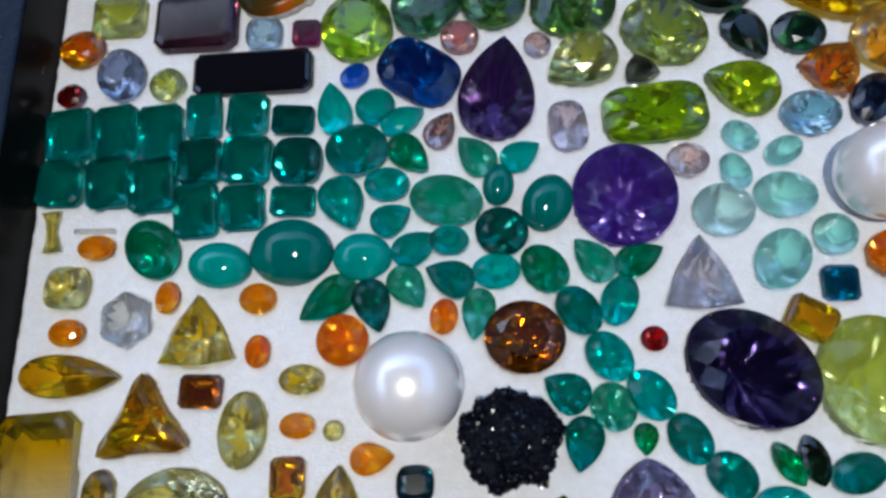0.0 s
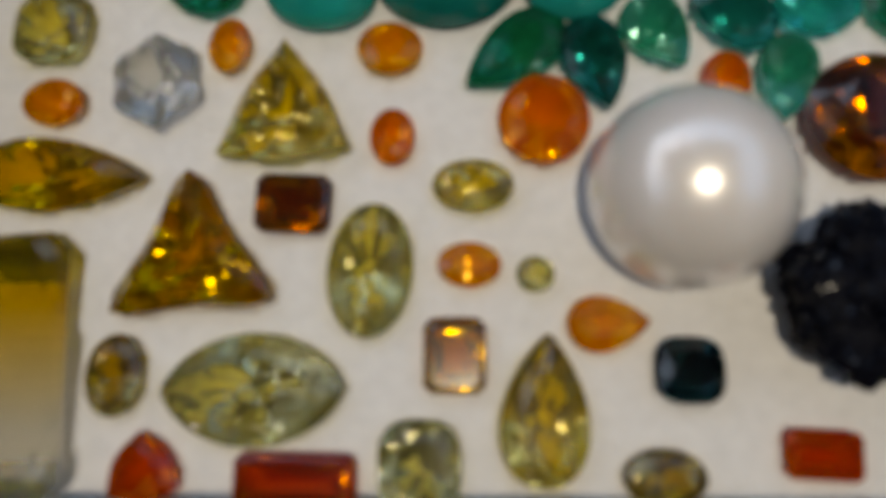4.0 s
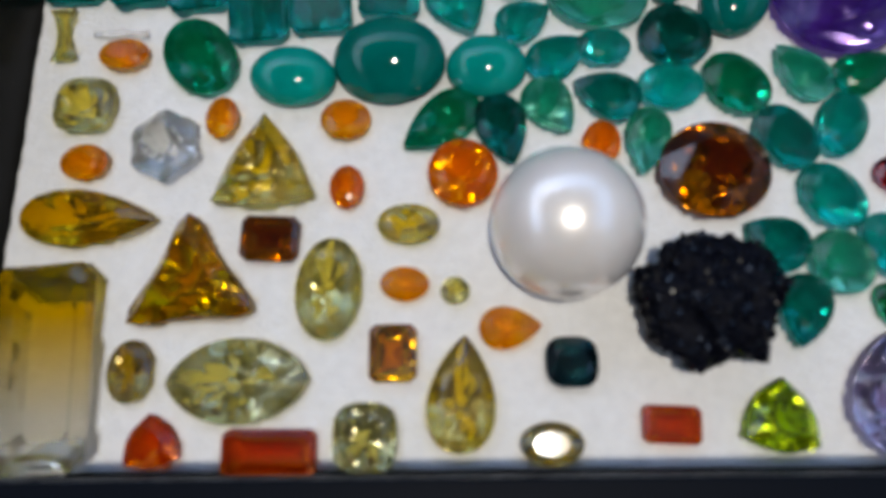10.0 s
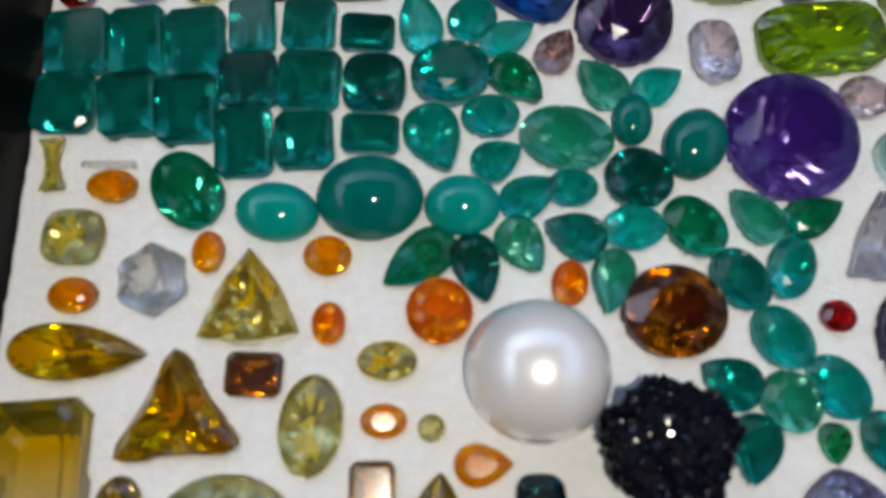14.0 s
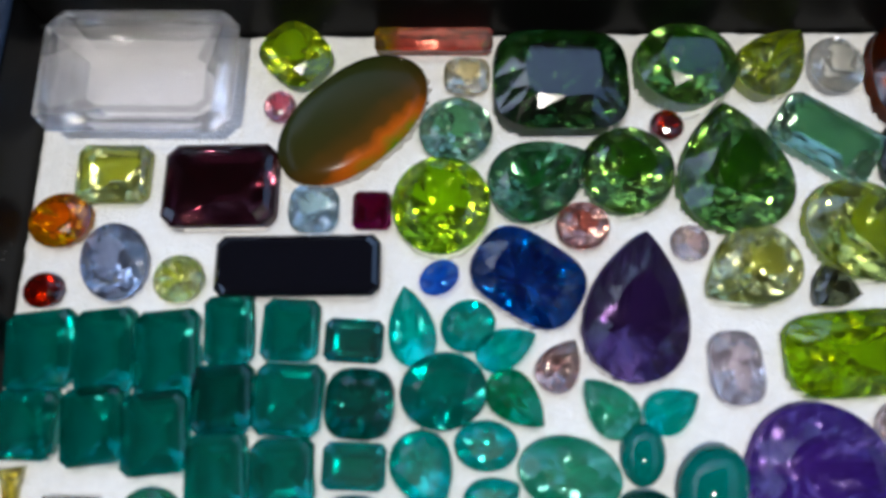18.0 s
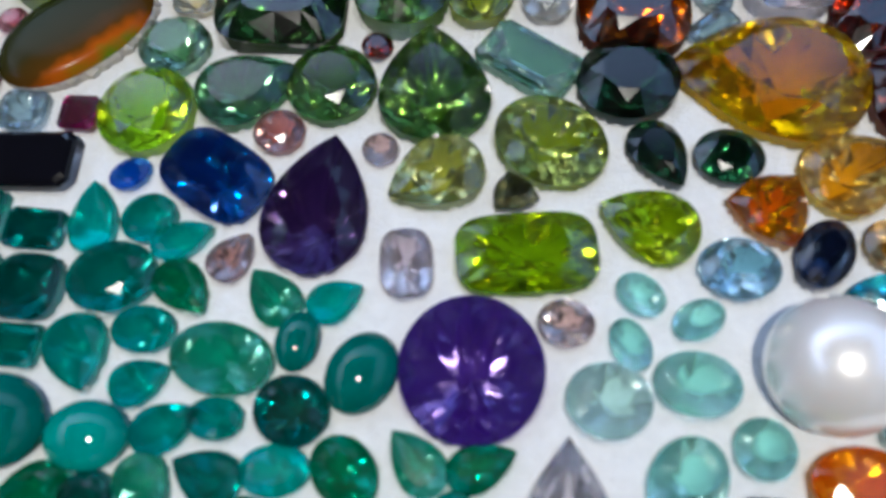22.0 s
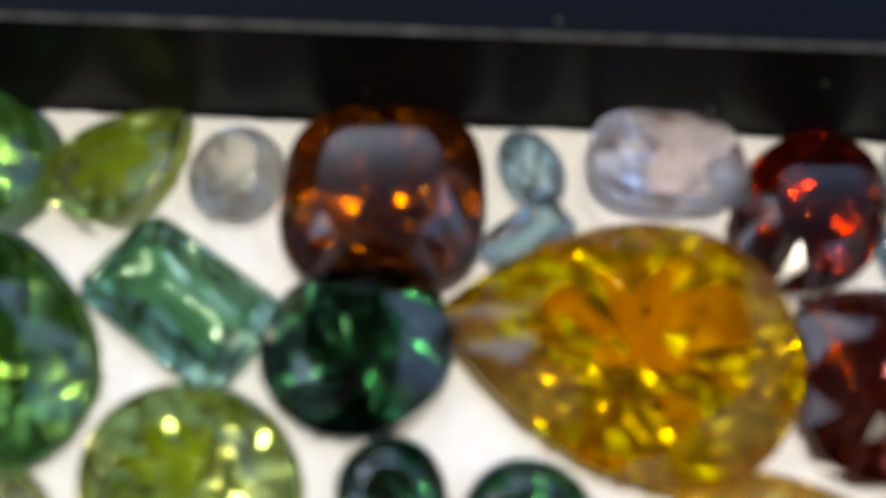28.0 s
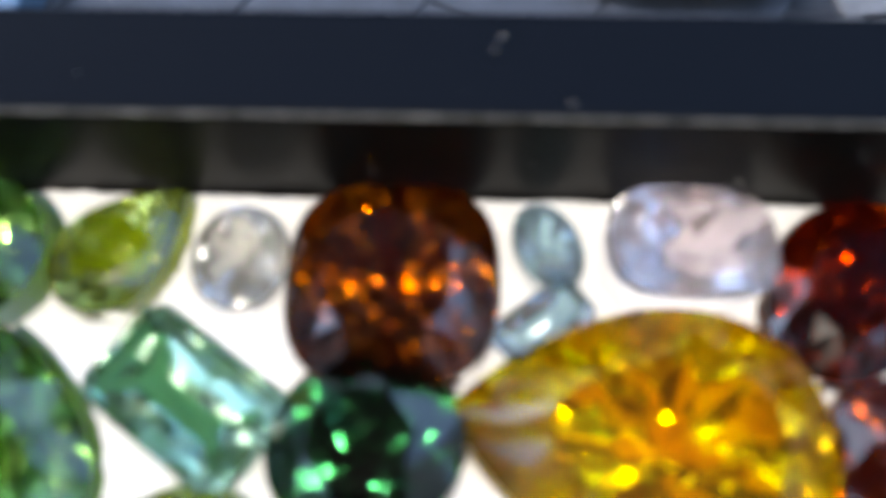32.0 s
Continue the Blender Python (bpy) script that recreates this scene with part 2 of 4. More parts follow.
# name: colour, clearness, index, cloudiness, words
STONES = dict(
    emerald=(srgb(8, 144, 130), 0.6, 1.57, 0.35, "teal green emerald"),
    emerald_cab=(srgb(0, 138, 130), 0.4, 1.57, 0.35, "teal green emerald"),
    emerald_cab_light=(srgb(12, 178, 168), 0.4, 1.57, 0.3, "bright teal emerald"),
    emerald_deep=(srgb(5, 116, 102), 0.6, 1.57, 0.35, "deep green emerald"),
    emerald_dark=(srgb(4, 84, 74), 0.6, 1.57, 0.3, "dark green emerald"),
    emerald_light=(srgb(14, 168, 154), 0.65, 1.57, 0.3, "bright teal emerald"),
    emerald_green=(srgb(8, 126, 84), 0.6, 1.57, 0.3, "clear grass green emerald"),
    emerald_milky=(srgb(56, 150, 122), 0.65, 1.57, 0.4, "milky light green emerald"),
    green_bright=(srgb(20, 150, 60), 0.85, 1.62, 0.3, "bright green"),
    green_black=(srgb(11, 37, 17), 0.9, 1.62, 0.2, "blackish green"),
    green_leaf=(srgb(84, 128, 56), 0.97, 1.65, 0.2, "leaf green"),
    green_deep=(srgb(24, 50, 18), 0.95, 1.65, 0.2, "very dark green"),
    green_sage=(srgb(104, 160, 116), 0.97, 1.62, 0.2, "pale sage green"),
    green_sage_dark=(srgb(78, 130, 84), 0.97, 1.62, 0.2, "sage green"),
    green_pale=(srgb(190, 196, 96), 1.0, 1.65, 0.2, "pale yellowish green"),
    green_grey=(srgb(150, 190, 160), 0.9, 1.6, 0.2, "greyish green"),
    green_milk=(srgb(182, 196, 96), 0.7, 1.6, 0.25, "cloudy yellow green"),
    olive_green=(srgb(146, 164, 56), 0.98, 1.65, 0.25, "olive green"),
    olive_gold=(srgb(192, 150, 60), 0.98, 1.65, 0.25, "olive gold"),
    olive_black=(srgb(58, 58, 34), 0.9, 1.6, 0.2, "dark olive"),
    peridot=(srgb(150, 185, 30), 1.0, 1.67, 0.25, "lime green peridot"),
    peridot_bright=(srgb(140, 205, 24), 1.0, 1.67, 0.25, "vivid lime green peridot"),
    peridot_olive=(srgb(128, 172, 20), 1.0, 1.67, 0.25, "yellowish green peridot"),
    peridot_pale=(srgb(205, 215, 95), 1.0, 1.67, 0.2, "light yellow green peridot"),
    orange=(srgb(240, 140, 20), 0.7, 1.65, 0.25, "orange"),
    orange_deep=(srgb(236, 106, 8), 0.7, 1.65, 0.25, "deep orange"),
    red_orange=(srgb(198, 58, 12), 0.7, 1.65, 0.2, "reddish orange"),
    amber_deep=(srgb(214, 112, 16), 0.95, 1.62, 0.2, "deep amber coloured"),
    amber=(srgb(230, 156, 24), 0.9, 1.6, 0.25, "amber coloured"),
    amber_orange=(srgb(226, 98, 20), 0.95, 1.65, 0.25, "amber orange"),
    cognac=(srgb(128, 48, 14), 0.92, 1.7, 0.2, "cognac brown"),
    cognac_dark=(srgb(94, 30, 12), 0.95, 1.72, 0.2, "dark reddish brown"),
    brown=(srgb(150, 105, 50), 0.9, 1.65, 0.2, "brown"),
    honey=(srgb(192, 118, 20), 0.95, 1.65, 0.25, "honey brown"),
    gold=(srgb(242, 176, 30), 0.98, 1.65, 0.25, "golden yellow"),
    gold_pale=(srgb(254, 214, 80), 0.98, 1.65, 0.25, "pale golden yellow"),
    citrine=(srgb(255, 180, 60), 1.0, 1.62, 0.2, "golden orange citrine"),
    citrine_deep=(srgb(226, 140, 10), 1.0, 1.62, 0.2, "deep golden citrine"),
    champagne=(srgb(255, 200, 96), 1.0, 1.65, 0.2, "champagne yellow"),
    champagne_pale=(srgb(242, 226, 170), 1.0, 1.65, 0.15, "pale champagne"),
    lemon=(srgb(252, 232, 112), 1.0, 1.65, 0.2, "pale lemon"),
    lemon_grey=(srgb(246, 232, 132), 1.0, 1.65, 0.2, "greyish lemon"),
    bicolor=(srgb(246, 238, 200), 1.0, 1.6, 0.1, "two-coloured golden and clear"),
    yellow_milk=(srgb(228, 224, 158), 0.35, 1.6, 0.1, "milky yellow"),
    clear=(srgb(255, 254, 244), 1.0, 1.75, 0.05, "colourless"),
    morganite=(srgb(240, 226, 232), 1.0, 1.6, 0.05, "very pale pink"),
    morganite_clear=(srgb(250, 248, 252), 1.1, 1.6, 0.05, "large colourless pale lilac"),
    pink=(srgb(226, 120, 140), 0.95, 1.65, 0.2, "pink"),
    pink_pale=(srgb(235, 196, 186), 0.97, 1.7, 0.15, "pale pink"),
    pink_clear=(srgb(236, 218, 228), 1.0, 1.7, 0.1, "pinkish clear"),
    pink_bar=(srgb(220, 140, 130), 0.85, 1.6, 0.2, "salmon pink"),
    rose=(srgb(200, 118, 102), 0.95, 1.7, 0.25, "rosy brown"),
    rose_pale=(srgb(205, 150, 140), 0.95, 1.7, 0.25, "dusky rose"),
    rose_dark=(srgb(150, 64, 78), 0.9, 1.7, 0.2, "dark rose"),
    red=(srgb(156, 20, 20), 0.85, 1.7, 0.2, "red"),
    red_dark=(srgb(104, 14, 12), 0.85, 1.7, 0.2, "dark red"),
    red_cab=(srgb(125, 16, 12), 0.25, 1.6, 0.15, "polished red"),
    ruby=(srgb(84, 10, 32), 0.7, 1.7, 0.2, "purplish ruby red"),
    garnet=(srgb(80, 12, 8), 0.93, 1.72, 0.2, "dark red garnet"),
    garnet_dark=(srgb(58, 12, 8), 0.75, 1.72, 0.2, "very dark red garnet"),
    garnet_black=(srgb(36, 11, 16), 0.7, 1.72, 0.2, "nearly black garnet"),
    black=(srgb(12, 12, 18), 0.4, 1.62, 0.1, "black"),
    black_blue=(srgb(18, 26, 44), 0.8, 1.65, 0.1, "blackish blue"),
    blue_black=(srgb(18, 22, 40), 0.8, 1.65, 0.1, "very dark blue"),
    teal_black=(srgb(6, 26, 30), 0.85, 1.65, 0.2, "blackish teal"),
    teal_dark=(srgb(40, 66, 76), 0.5, 1.6, 0.15, "dark greyish teal"),
    teal_blue=(srgb(24, 92, 118), 0.9, 1.65, 0.2, "teal blue"),
    teal_blue_light=(srgb(34, 150, 180), 0.95, 1.65, 0.2, "bright teal blue"),
    navy=(srgb(12, 36, 100), 0.7, 1.76, 0.2, "navy blue sapphire"),
    blue_royal=(srgb(36, 84, 184), 0.75, 1.76, 0.15, "royal blue"),
    blue=(srgb(30, 96, 168), 0.75, 1.65, 0.15, "deep sky blue"),
    blue_bright=(srgb(84, 146, 232), 0.98, 1.65, 0.2, "bright blue"),
    blue_pale=(srgb(150, 178, 224), 0.5, 1.6, 0.1, "pale milky blue"),
    sky=(srgb(140, 205, 226), 1.0, 1.65, 0.15, "sky blue"),
    sky_pale=(srgb(178, 214, 228), 1.0, 1.65, 0.15, "pale sky blue"),
    sky_grey=(srgb(110, 150, 178), 0.95, 1.65, 0.2, "greyish blue"),
    aqua=(srgb(160, 236, 226), 1.1, 1.6, 0.2, "light aqua green"),
    aqua_pale=(srgb(200, 243, 240), 1.1, 1.6, 0.15, "pale aqua"),
    lavender=(srgb(158, 170, 206), 0.97, 1.7, 0.15, "greyish lavender"),
    lilac=(srgb(156, 140, 196), 0.98, 1.65, 0.2, "lilac"),
    lilac_pale=(srgb(238, 234, 248), 1.0, 1.65, 0.1, "pale lilac"),
    amethyst=(srgb(84, 60, 140), 0.7, 1.6, 0.25, "deep purple amethyst"),
    violet=(srgb(56, 38, 78), 0.7, 1.62, 0.2, "dark violet"),
    violet_black=(srgb(26, 20, 50), 0.75, 1.62, 0.2, "blackish violet"),
    purple_dark=(srgb(60, 20, 44), 0.9, 1.65, 0.2, "dark purple"),
)
stone_mats = {}


def stone_material(key, which):
    if (key, which) not in stone_mats:
        colour, clear, ior, cloud, words = STONES[key]
        if which == "dome":
            m = dome_material("dome_" + key, colour, clear, cloud)
        elif key == "black":
            m = material("black_stone", colour, 0.04, IOR=ior)
        elif which == "glass":
            m = glass_material("glass_" + key, colour, clear, ior)
        else:
            m = under_material("under_" + key, colour, clear, ior, cloud)
        if key == "bicolor":
            two_colours(m, srgb(254, 252, 246), srgb(246, 214, 92), 1 * MM, 5 * MM)
        elif key == "pink_bar":
            two_colours(m, srgb(190, 170, 80), srgb(232, 160, 150), -4 * MM, 0.6 * MM)
        stone_mats[key, which] = m
    return stone_mats[key, which]


def two_colours(m, first, second, middle, width):
    """One colour at one end, another at the other, along the stone."""
    nodes = m.node_tree.nodes
    at = nodes.new("ShaderNodeTexCoord")
    split = nodes.new("ShaderNodeSeparateXYZ")
    link(m, at, "Object", split, "Vector")
    ramp = nodes.new("ShaderNodeValToRGB")
    ramp.color_ramp.elements[0].color = first
    ramp.color_ramp.elements[1].color = second
    span = nodes.new("ShaderNodeMapRange")
    span.inputs["From Min"].default_value, span.inputs["From Max"].default_value = middle - width, middle + width
    link(m, split, "X", span, "Value")
    link(m, span, "Result", ramp, "Fac")
    for hsv in [k for k in nodes if k.type == "HUE_SAT" and not k.inputs["Color"].is_linked]:
        link(m, ramp, "Color", hsv, "Color")


opal_mat = material("opal", srgb(80, 60, 14), 0.22, IOR=1.18)


def opal_colours(m):
    nodes = m.node_tree.nodes
    at = nodes.new("ShaderNodeTexCoord")
    split = nodes.new("ShaderNodeSeparateXYZ")
    link(m, at, "Object", split, "Vector")
    n = nodes.new("ShaderNodeTexNoise")
    n.inputs["Scale"].default_value, n.inputs["Detail"].default_value = 300.0, 3.0
    link(m, at, "Object", n, "Vector")
    span = nodes.new("ShaderNodeMapRange")
    span.inputs["From Min"].default_value, span.inputs["From Max"].default_value = 0.0055, -0.0055
    link(m, split, "Y", span, "Value")
    add = nodes.new("ShaderNodeMath")
    add.operation = "MULTIPLY_ADD"
    add.inputs[1].default_value, add.inputs[2].default_value = 0.28, -0.14
    link(m, n, "Fac", add, "Value")
    both = nodes.new("ShaderNodeMath")
    link(m, span, "Result", both, 0)
    link(m, add, "Value", both, 1)
    ramp = nodes.new("ShaderNodeValToRGB")
    e = ramp.color_ramp.elements
    e[0].position, e[0].color = 0.2, srgb(34, 40, 14)
    e[1].position, e[1].color = 0.99, srgb(70, 110, 14)
    for at_, c in ((0.55, srgb(44, 40, 14)), (0.76, srgb(72, 46, 12)), (0.88, srgb(156, 74, 12))):
        k = e.new(at_)
        k.color = c
    link(m, both, "Value", ramp, "Fac")
    link(m, ramp, "Color", nodes["Principled BSDF"], "Base Color")


opal_colours(opal_mat)
crust_mat = material("opal_crust", (0.55, 0.50, 0.45, 1), 0.9)
relief(crust_mat, 1800.0, 0.6, 0.0006)


# ---- building ----
def mesh_of(name, bm, m, smooth=False):
    me = bpy.data.meshes.new(name)
    bm.to_mesh(me)
    bm.free()
    me.materials.append(m)
    if smooth:
        me.polygons.foreach_set("use_smooth", [True] * len(me.polygons))
    return me


def part(name, bm, m, parent=None, label="", smooth=False):
    ob = new(name, mesh_of(name, bm, m, smooth))
    ob.parent = parent
    if label:
        tagged(ob, label)
    return ob


def box(x0, y0, z0, x1, y1, z1, bevel=0.0):
    bm = bmesh.new()
    bmesh.ops.create_cube(bm, size=1, matrix=Matrix.Translation(((x0 + x1) / 2, (y0 + y1) / 2, (z0 + z1) / 2)) @ Matrix.Diagonal((x1 - x0, y1 - y0, z1 - z0, 1)))
    if bevel:
        bmesh.ops.bevel(bm, geom=bm.edges[:], offset=bevel, segments=3, affect="EDGES", profile=0.5)
    return bm


# ---- tray ----
LEFT, RIGHT, NEAR, FAR = -1.0 * MM, 165 * MM, -0.6 * MM, 85.0 * MM
RIM_Z, RIM_W = 8.5 * MM, 6.6 * MM

tray = tagged(new("display_tray"), "shallow black glossy plastic display tray holding white foam and gemstones", "tray")
part("bottom", box(LEFT - RIM_W, NEAR - RIM_W, -14 * MM, RIGHT + RIM_W, FAR + RIM_W, -7 * MM, 0.8 * MM), plastic_mat, tray)


def gloss_sides(ob, worn=True):
    """The upright faces of the rim are smoother than its worn top."""
    ob.data.materials.append(wall_mat)
    ob.data.materials.append(edge_mat)
    for face in ob.data.polygons:
        face.material_index = 1 if abs(face.normal.z) < 0.3 else 2 if worn and 0.5 < face.normal.z < 0.9 else 0


gloss_sides(part("rim", box(LEFT - RIM_W, FAR, -7 * MM, RIGHT + RIM_W, FAR + RIM_W, RIM_Z, 0.5 * MM), plastic_mat, tray))
gloss_sides(part("rim", box(LEFT - RIM_W, NEAR - RIM_W, -7 * MM, RIGHT + RIM_W, NEAR, RIM_Z, 0.5 * MM), plastic_mat, tray))
gloss_sides(part("rim", box(LEFT - RIM_W, NEAR, -7 * MM, LEFT, FAR, RIM_Z, 0.5 * MM), scuffed_sky_mat, tray), False)
gloss_sides(part("rim", box(RIGHT, NEAR, -7 * MM, RIGHT + RIM_W, FAR, RIM_Z, 0.5 * MM), plastic_mat, tray))

# x, y, half length, half width, turn, girdle height, depth and squareness of all that presses into the foam
PRESSED = []
# ---- stones ----
def outline(shape, a, b):
    """The stone's outline seen from above: a long towards +x, b wide."""
    n = 48 if max(a, b) > 10.5 * MM else 32
    ring = []
    if shape == "step":
        c = 0.13 * min(a, b)
        x, y = a / 2, b / 2
        return [(x, -y + c), (x, y - c), (x - c, y), (-x + c, y), (-x, y - c), (-x, -y + c), (-x + c, -y), (x - c, -y)]
    if shape == "bowtie":
        x, y = a / 2, b / 2
        return [(x, -y), (x, y), (x * 0.62, y * 0.62), (0, y * 0.45), (-x * 0.62, y * 0.62), (-x, y), (-x, -y), (-x * 0.62, -y * 0.62), (0, -y * 0.45), (x * 0.62, -y * 0.62)]
    if shape in ("trillion", "concave", "triangle"):
        bulge = dict(trillion=0.58, triangle=0.26, concave=-0.18)[shape]
        n = 36
        for k in range(n):
            t = 2 * math.pi * k / n
            s = (t + math.pi / 3) % (2 * math.pi / 3) - math.pi / 3
            r = (1 - bulge) * 0.5 / math.cos(math.pi / 3 - abs(s)) + bulge * 0.72
            if shape == "concave":
                r = min(r, 0.9 / math.cos(s))
            ring.append((r * math.cos(t), r * math.sin(t)))
    elif shape == "heart":
        n = 32
        for k in range(n):
            t = 2 * math.pi * k / n
            ring.append((-0.45 * (13 * math.cos(t) - 5 * math.cos(2 * t) - 2 * math.cos(3 * t) - math.cos(4 * t)) - 0.55 * 14 * math.cos(t), 0.45 * 16 * math.sin(t) ** 3 + 0.55 * 15 * math.sin(t)))
        ring = ring[::-1] if sum(p[0] * q[1] - q[0] * p[1] for p, q in zip(ring, ring[1:] + ring[:1])) < 0 else ring
    else:
        for k in range(n):
            t = 2 * math.pi * k / n
            c, s = math.cos(t), math.sin(t)
            if shape == "pear":
                c, s = c, s * abs(math.sin(t / 2)) ** 0.75
            elif shape == "egg":
                s = s * abs(math.sin(t / 2)) ** 0.4
            elif shape == "marquise":
                s = s * abs(s) ** 0.35
            elif shape in ("cushion", "barrel"):
                p = 0.62 if shape == "cushion" else 0.5
                c, s = math.copysign(abs(c) ** p, c), math.copysign(abs(s) ** (p + 0.1), s)
            elif shape == "flower":
                r = 1 + 0.07 * math.cos(6 * t)
                c, s = c * r, s * r
            ring.append((c, s))
    x0, x1 = min(p[0] for p in ring), max(p[0] for p in ring)
    y0, y1 = min(p[1] for p in ring), max(p[1] for p in ring)
    return [((x - (x0 + x1) / 2) * a / (x1 - x0), (y - (y0 + y1) / 2) * b / (y1 - y0)) for x, y in ring]


def rings_mesh(rings, top=False, bottom=None, apart=False):
    """Faces between rings of points; apart: each facet has edges of its own."""
    bm = bmesh.new()
    made = [[bm.verts.new(p) for p in ring] for ring in rings]
    n = len(made[0])
    if top:
        bm.faces.new(made[0])
    for up, low in zip(made, made[1:]):
        for k in range(n):
            k1 = (k + 1) % n
            bm.faces.new((up[k], low[k], low[k1], up[k1]))
    if bottom:
        tip = bm.verts.new(bottom)
        last = made[-1]
        for k in range(n):
            bm.faces.new((last[k], tip, last[(k + 1) % n]))
    if apart:
        bmesh.ops.split_edges(bm, edges=bm.edges[:])
    return bm


def at_height(ring, s, z, cx=0.0):
    return [(cx + (x - cx) * s, y * s, z) for x, y in ring]


def facets(polygons):
    """Loose polygons, each a facet of its own."""
    bm = bmesh.new()
    for polygon in polygons:
        bm.faces.new([bm.verts.new(p) for p in polygon])
    return bm


def brilliant_crown(ring, table, h, up, cx):
    """The flat table, and the star, kite and half facets round it, down to the girdle."""
    n = len(ring)
    edge = at_height(ring, 1.0, h + 0.05 * up, cx)
    top = at_height(ring, table, h + up, cx)[::4]
    star = at_height(ring, 0.5 + 0.47 * table, h + 0.66 * up, cx)[2::4]
    k = n // 4
    made = []
    for j in range(k):
        i = 4 * j
        made += [(top[j], star[j], top[(j + 1) % k]), (top[j], star[j - 1], edge[i], star[j]), (star[j], edge[i], edge[i + 1], edge[i + 2]), (star[j], edge[i + 2], edge[i + 3], edge[(i + 4) % n])]
    return facets([top]), facets(made)


def brilliant_pavilion(ring, h, low, cx):
    """Three tiers of facets that narrow to the point below, each tier set half a step against the last."""
    n = len(ring)
    k = n // 4
    deep = low - h
    edge = at_height(ring, 1.0, h, cx)

    def tier(first, s, z):
        return [(x * random.uniform(0.93, 1.07), y * random.uniform(0.93, 1.07), h + (z + random.uniform(-0.03, 0.03)) * deep) for x, y, _ in at_height(ring, s, 0.0, cx)[first::4]]
    one, two, three = tier(2, 0.74, 0.36), tier(0, 0.5, 0.62), tier(2, 0.24, 0.84)
    tip = (cx, 0.0, low)
    made = []
    for j in range(k):
        i, nx = 4 * j, (j + 1) % k
        made += [(edge[i + 2], edge[i + 1], edge[i], one[j]), (edge[(i + 4) % n], edge[i + 3], edge[i + 2], one[j]), (edge[i], one[j - 1], two[j]), (edge[i], two[j], one[j]),
                 (one[j], two[j], three[j]), (one[j], three[j], two[nx]), (two[nx], three[j], three[nx]), (three[j], tip, three[nx])]
    return facets(made)


def inset(ring, a, b, d, z):
    return [(x * (1 - 2 * d / a), y * (1 - 2 * d / b), z) for x, y in ring]


SHAPE_WORDS = dict(step="step cut", cushion="cushion cut", barrel="barrel cut", pear="pear cut", oval="oval cut", round="round cut", egg="blunt pear cut", marquise="marquise cut", trillion="rounded triangular cut", triangle="sharp triangular cut",
                   concave="hollow-sided triangular cut", heart="heart cut", bowtie="bow-tie cut", flower="six-lobed cut", cab="domed cabochon")


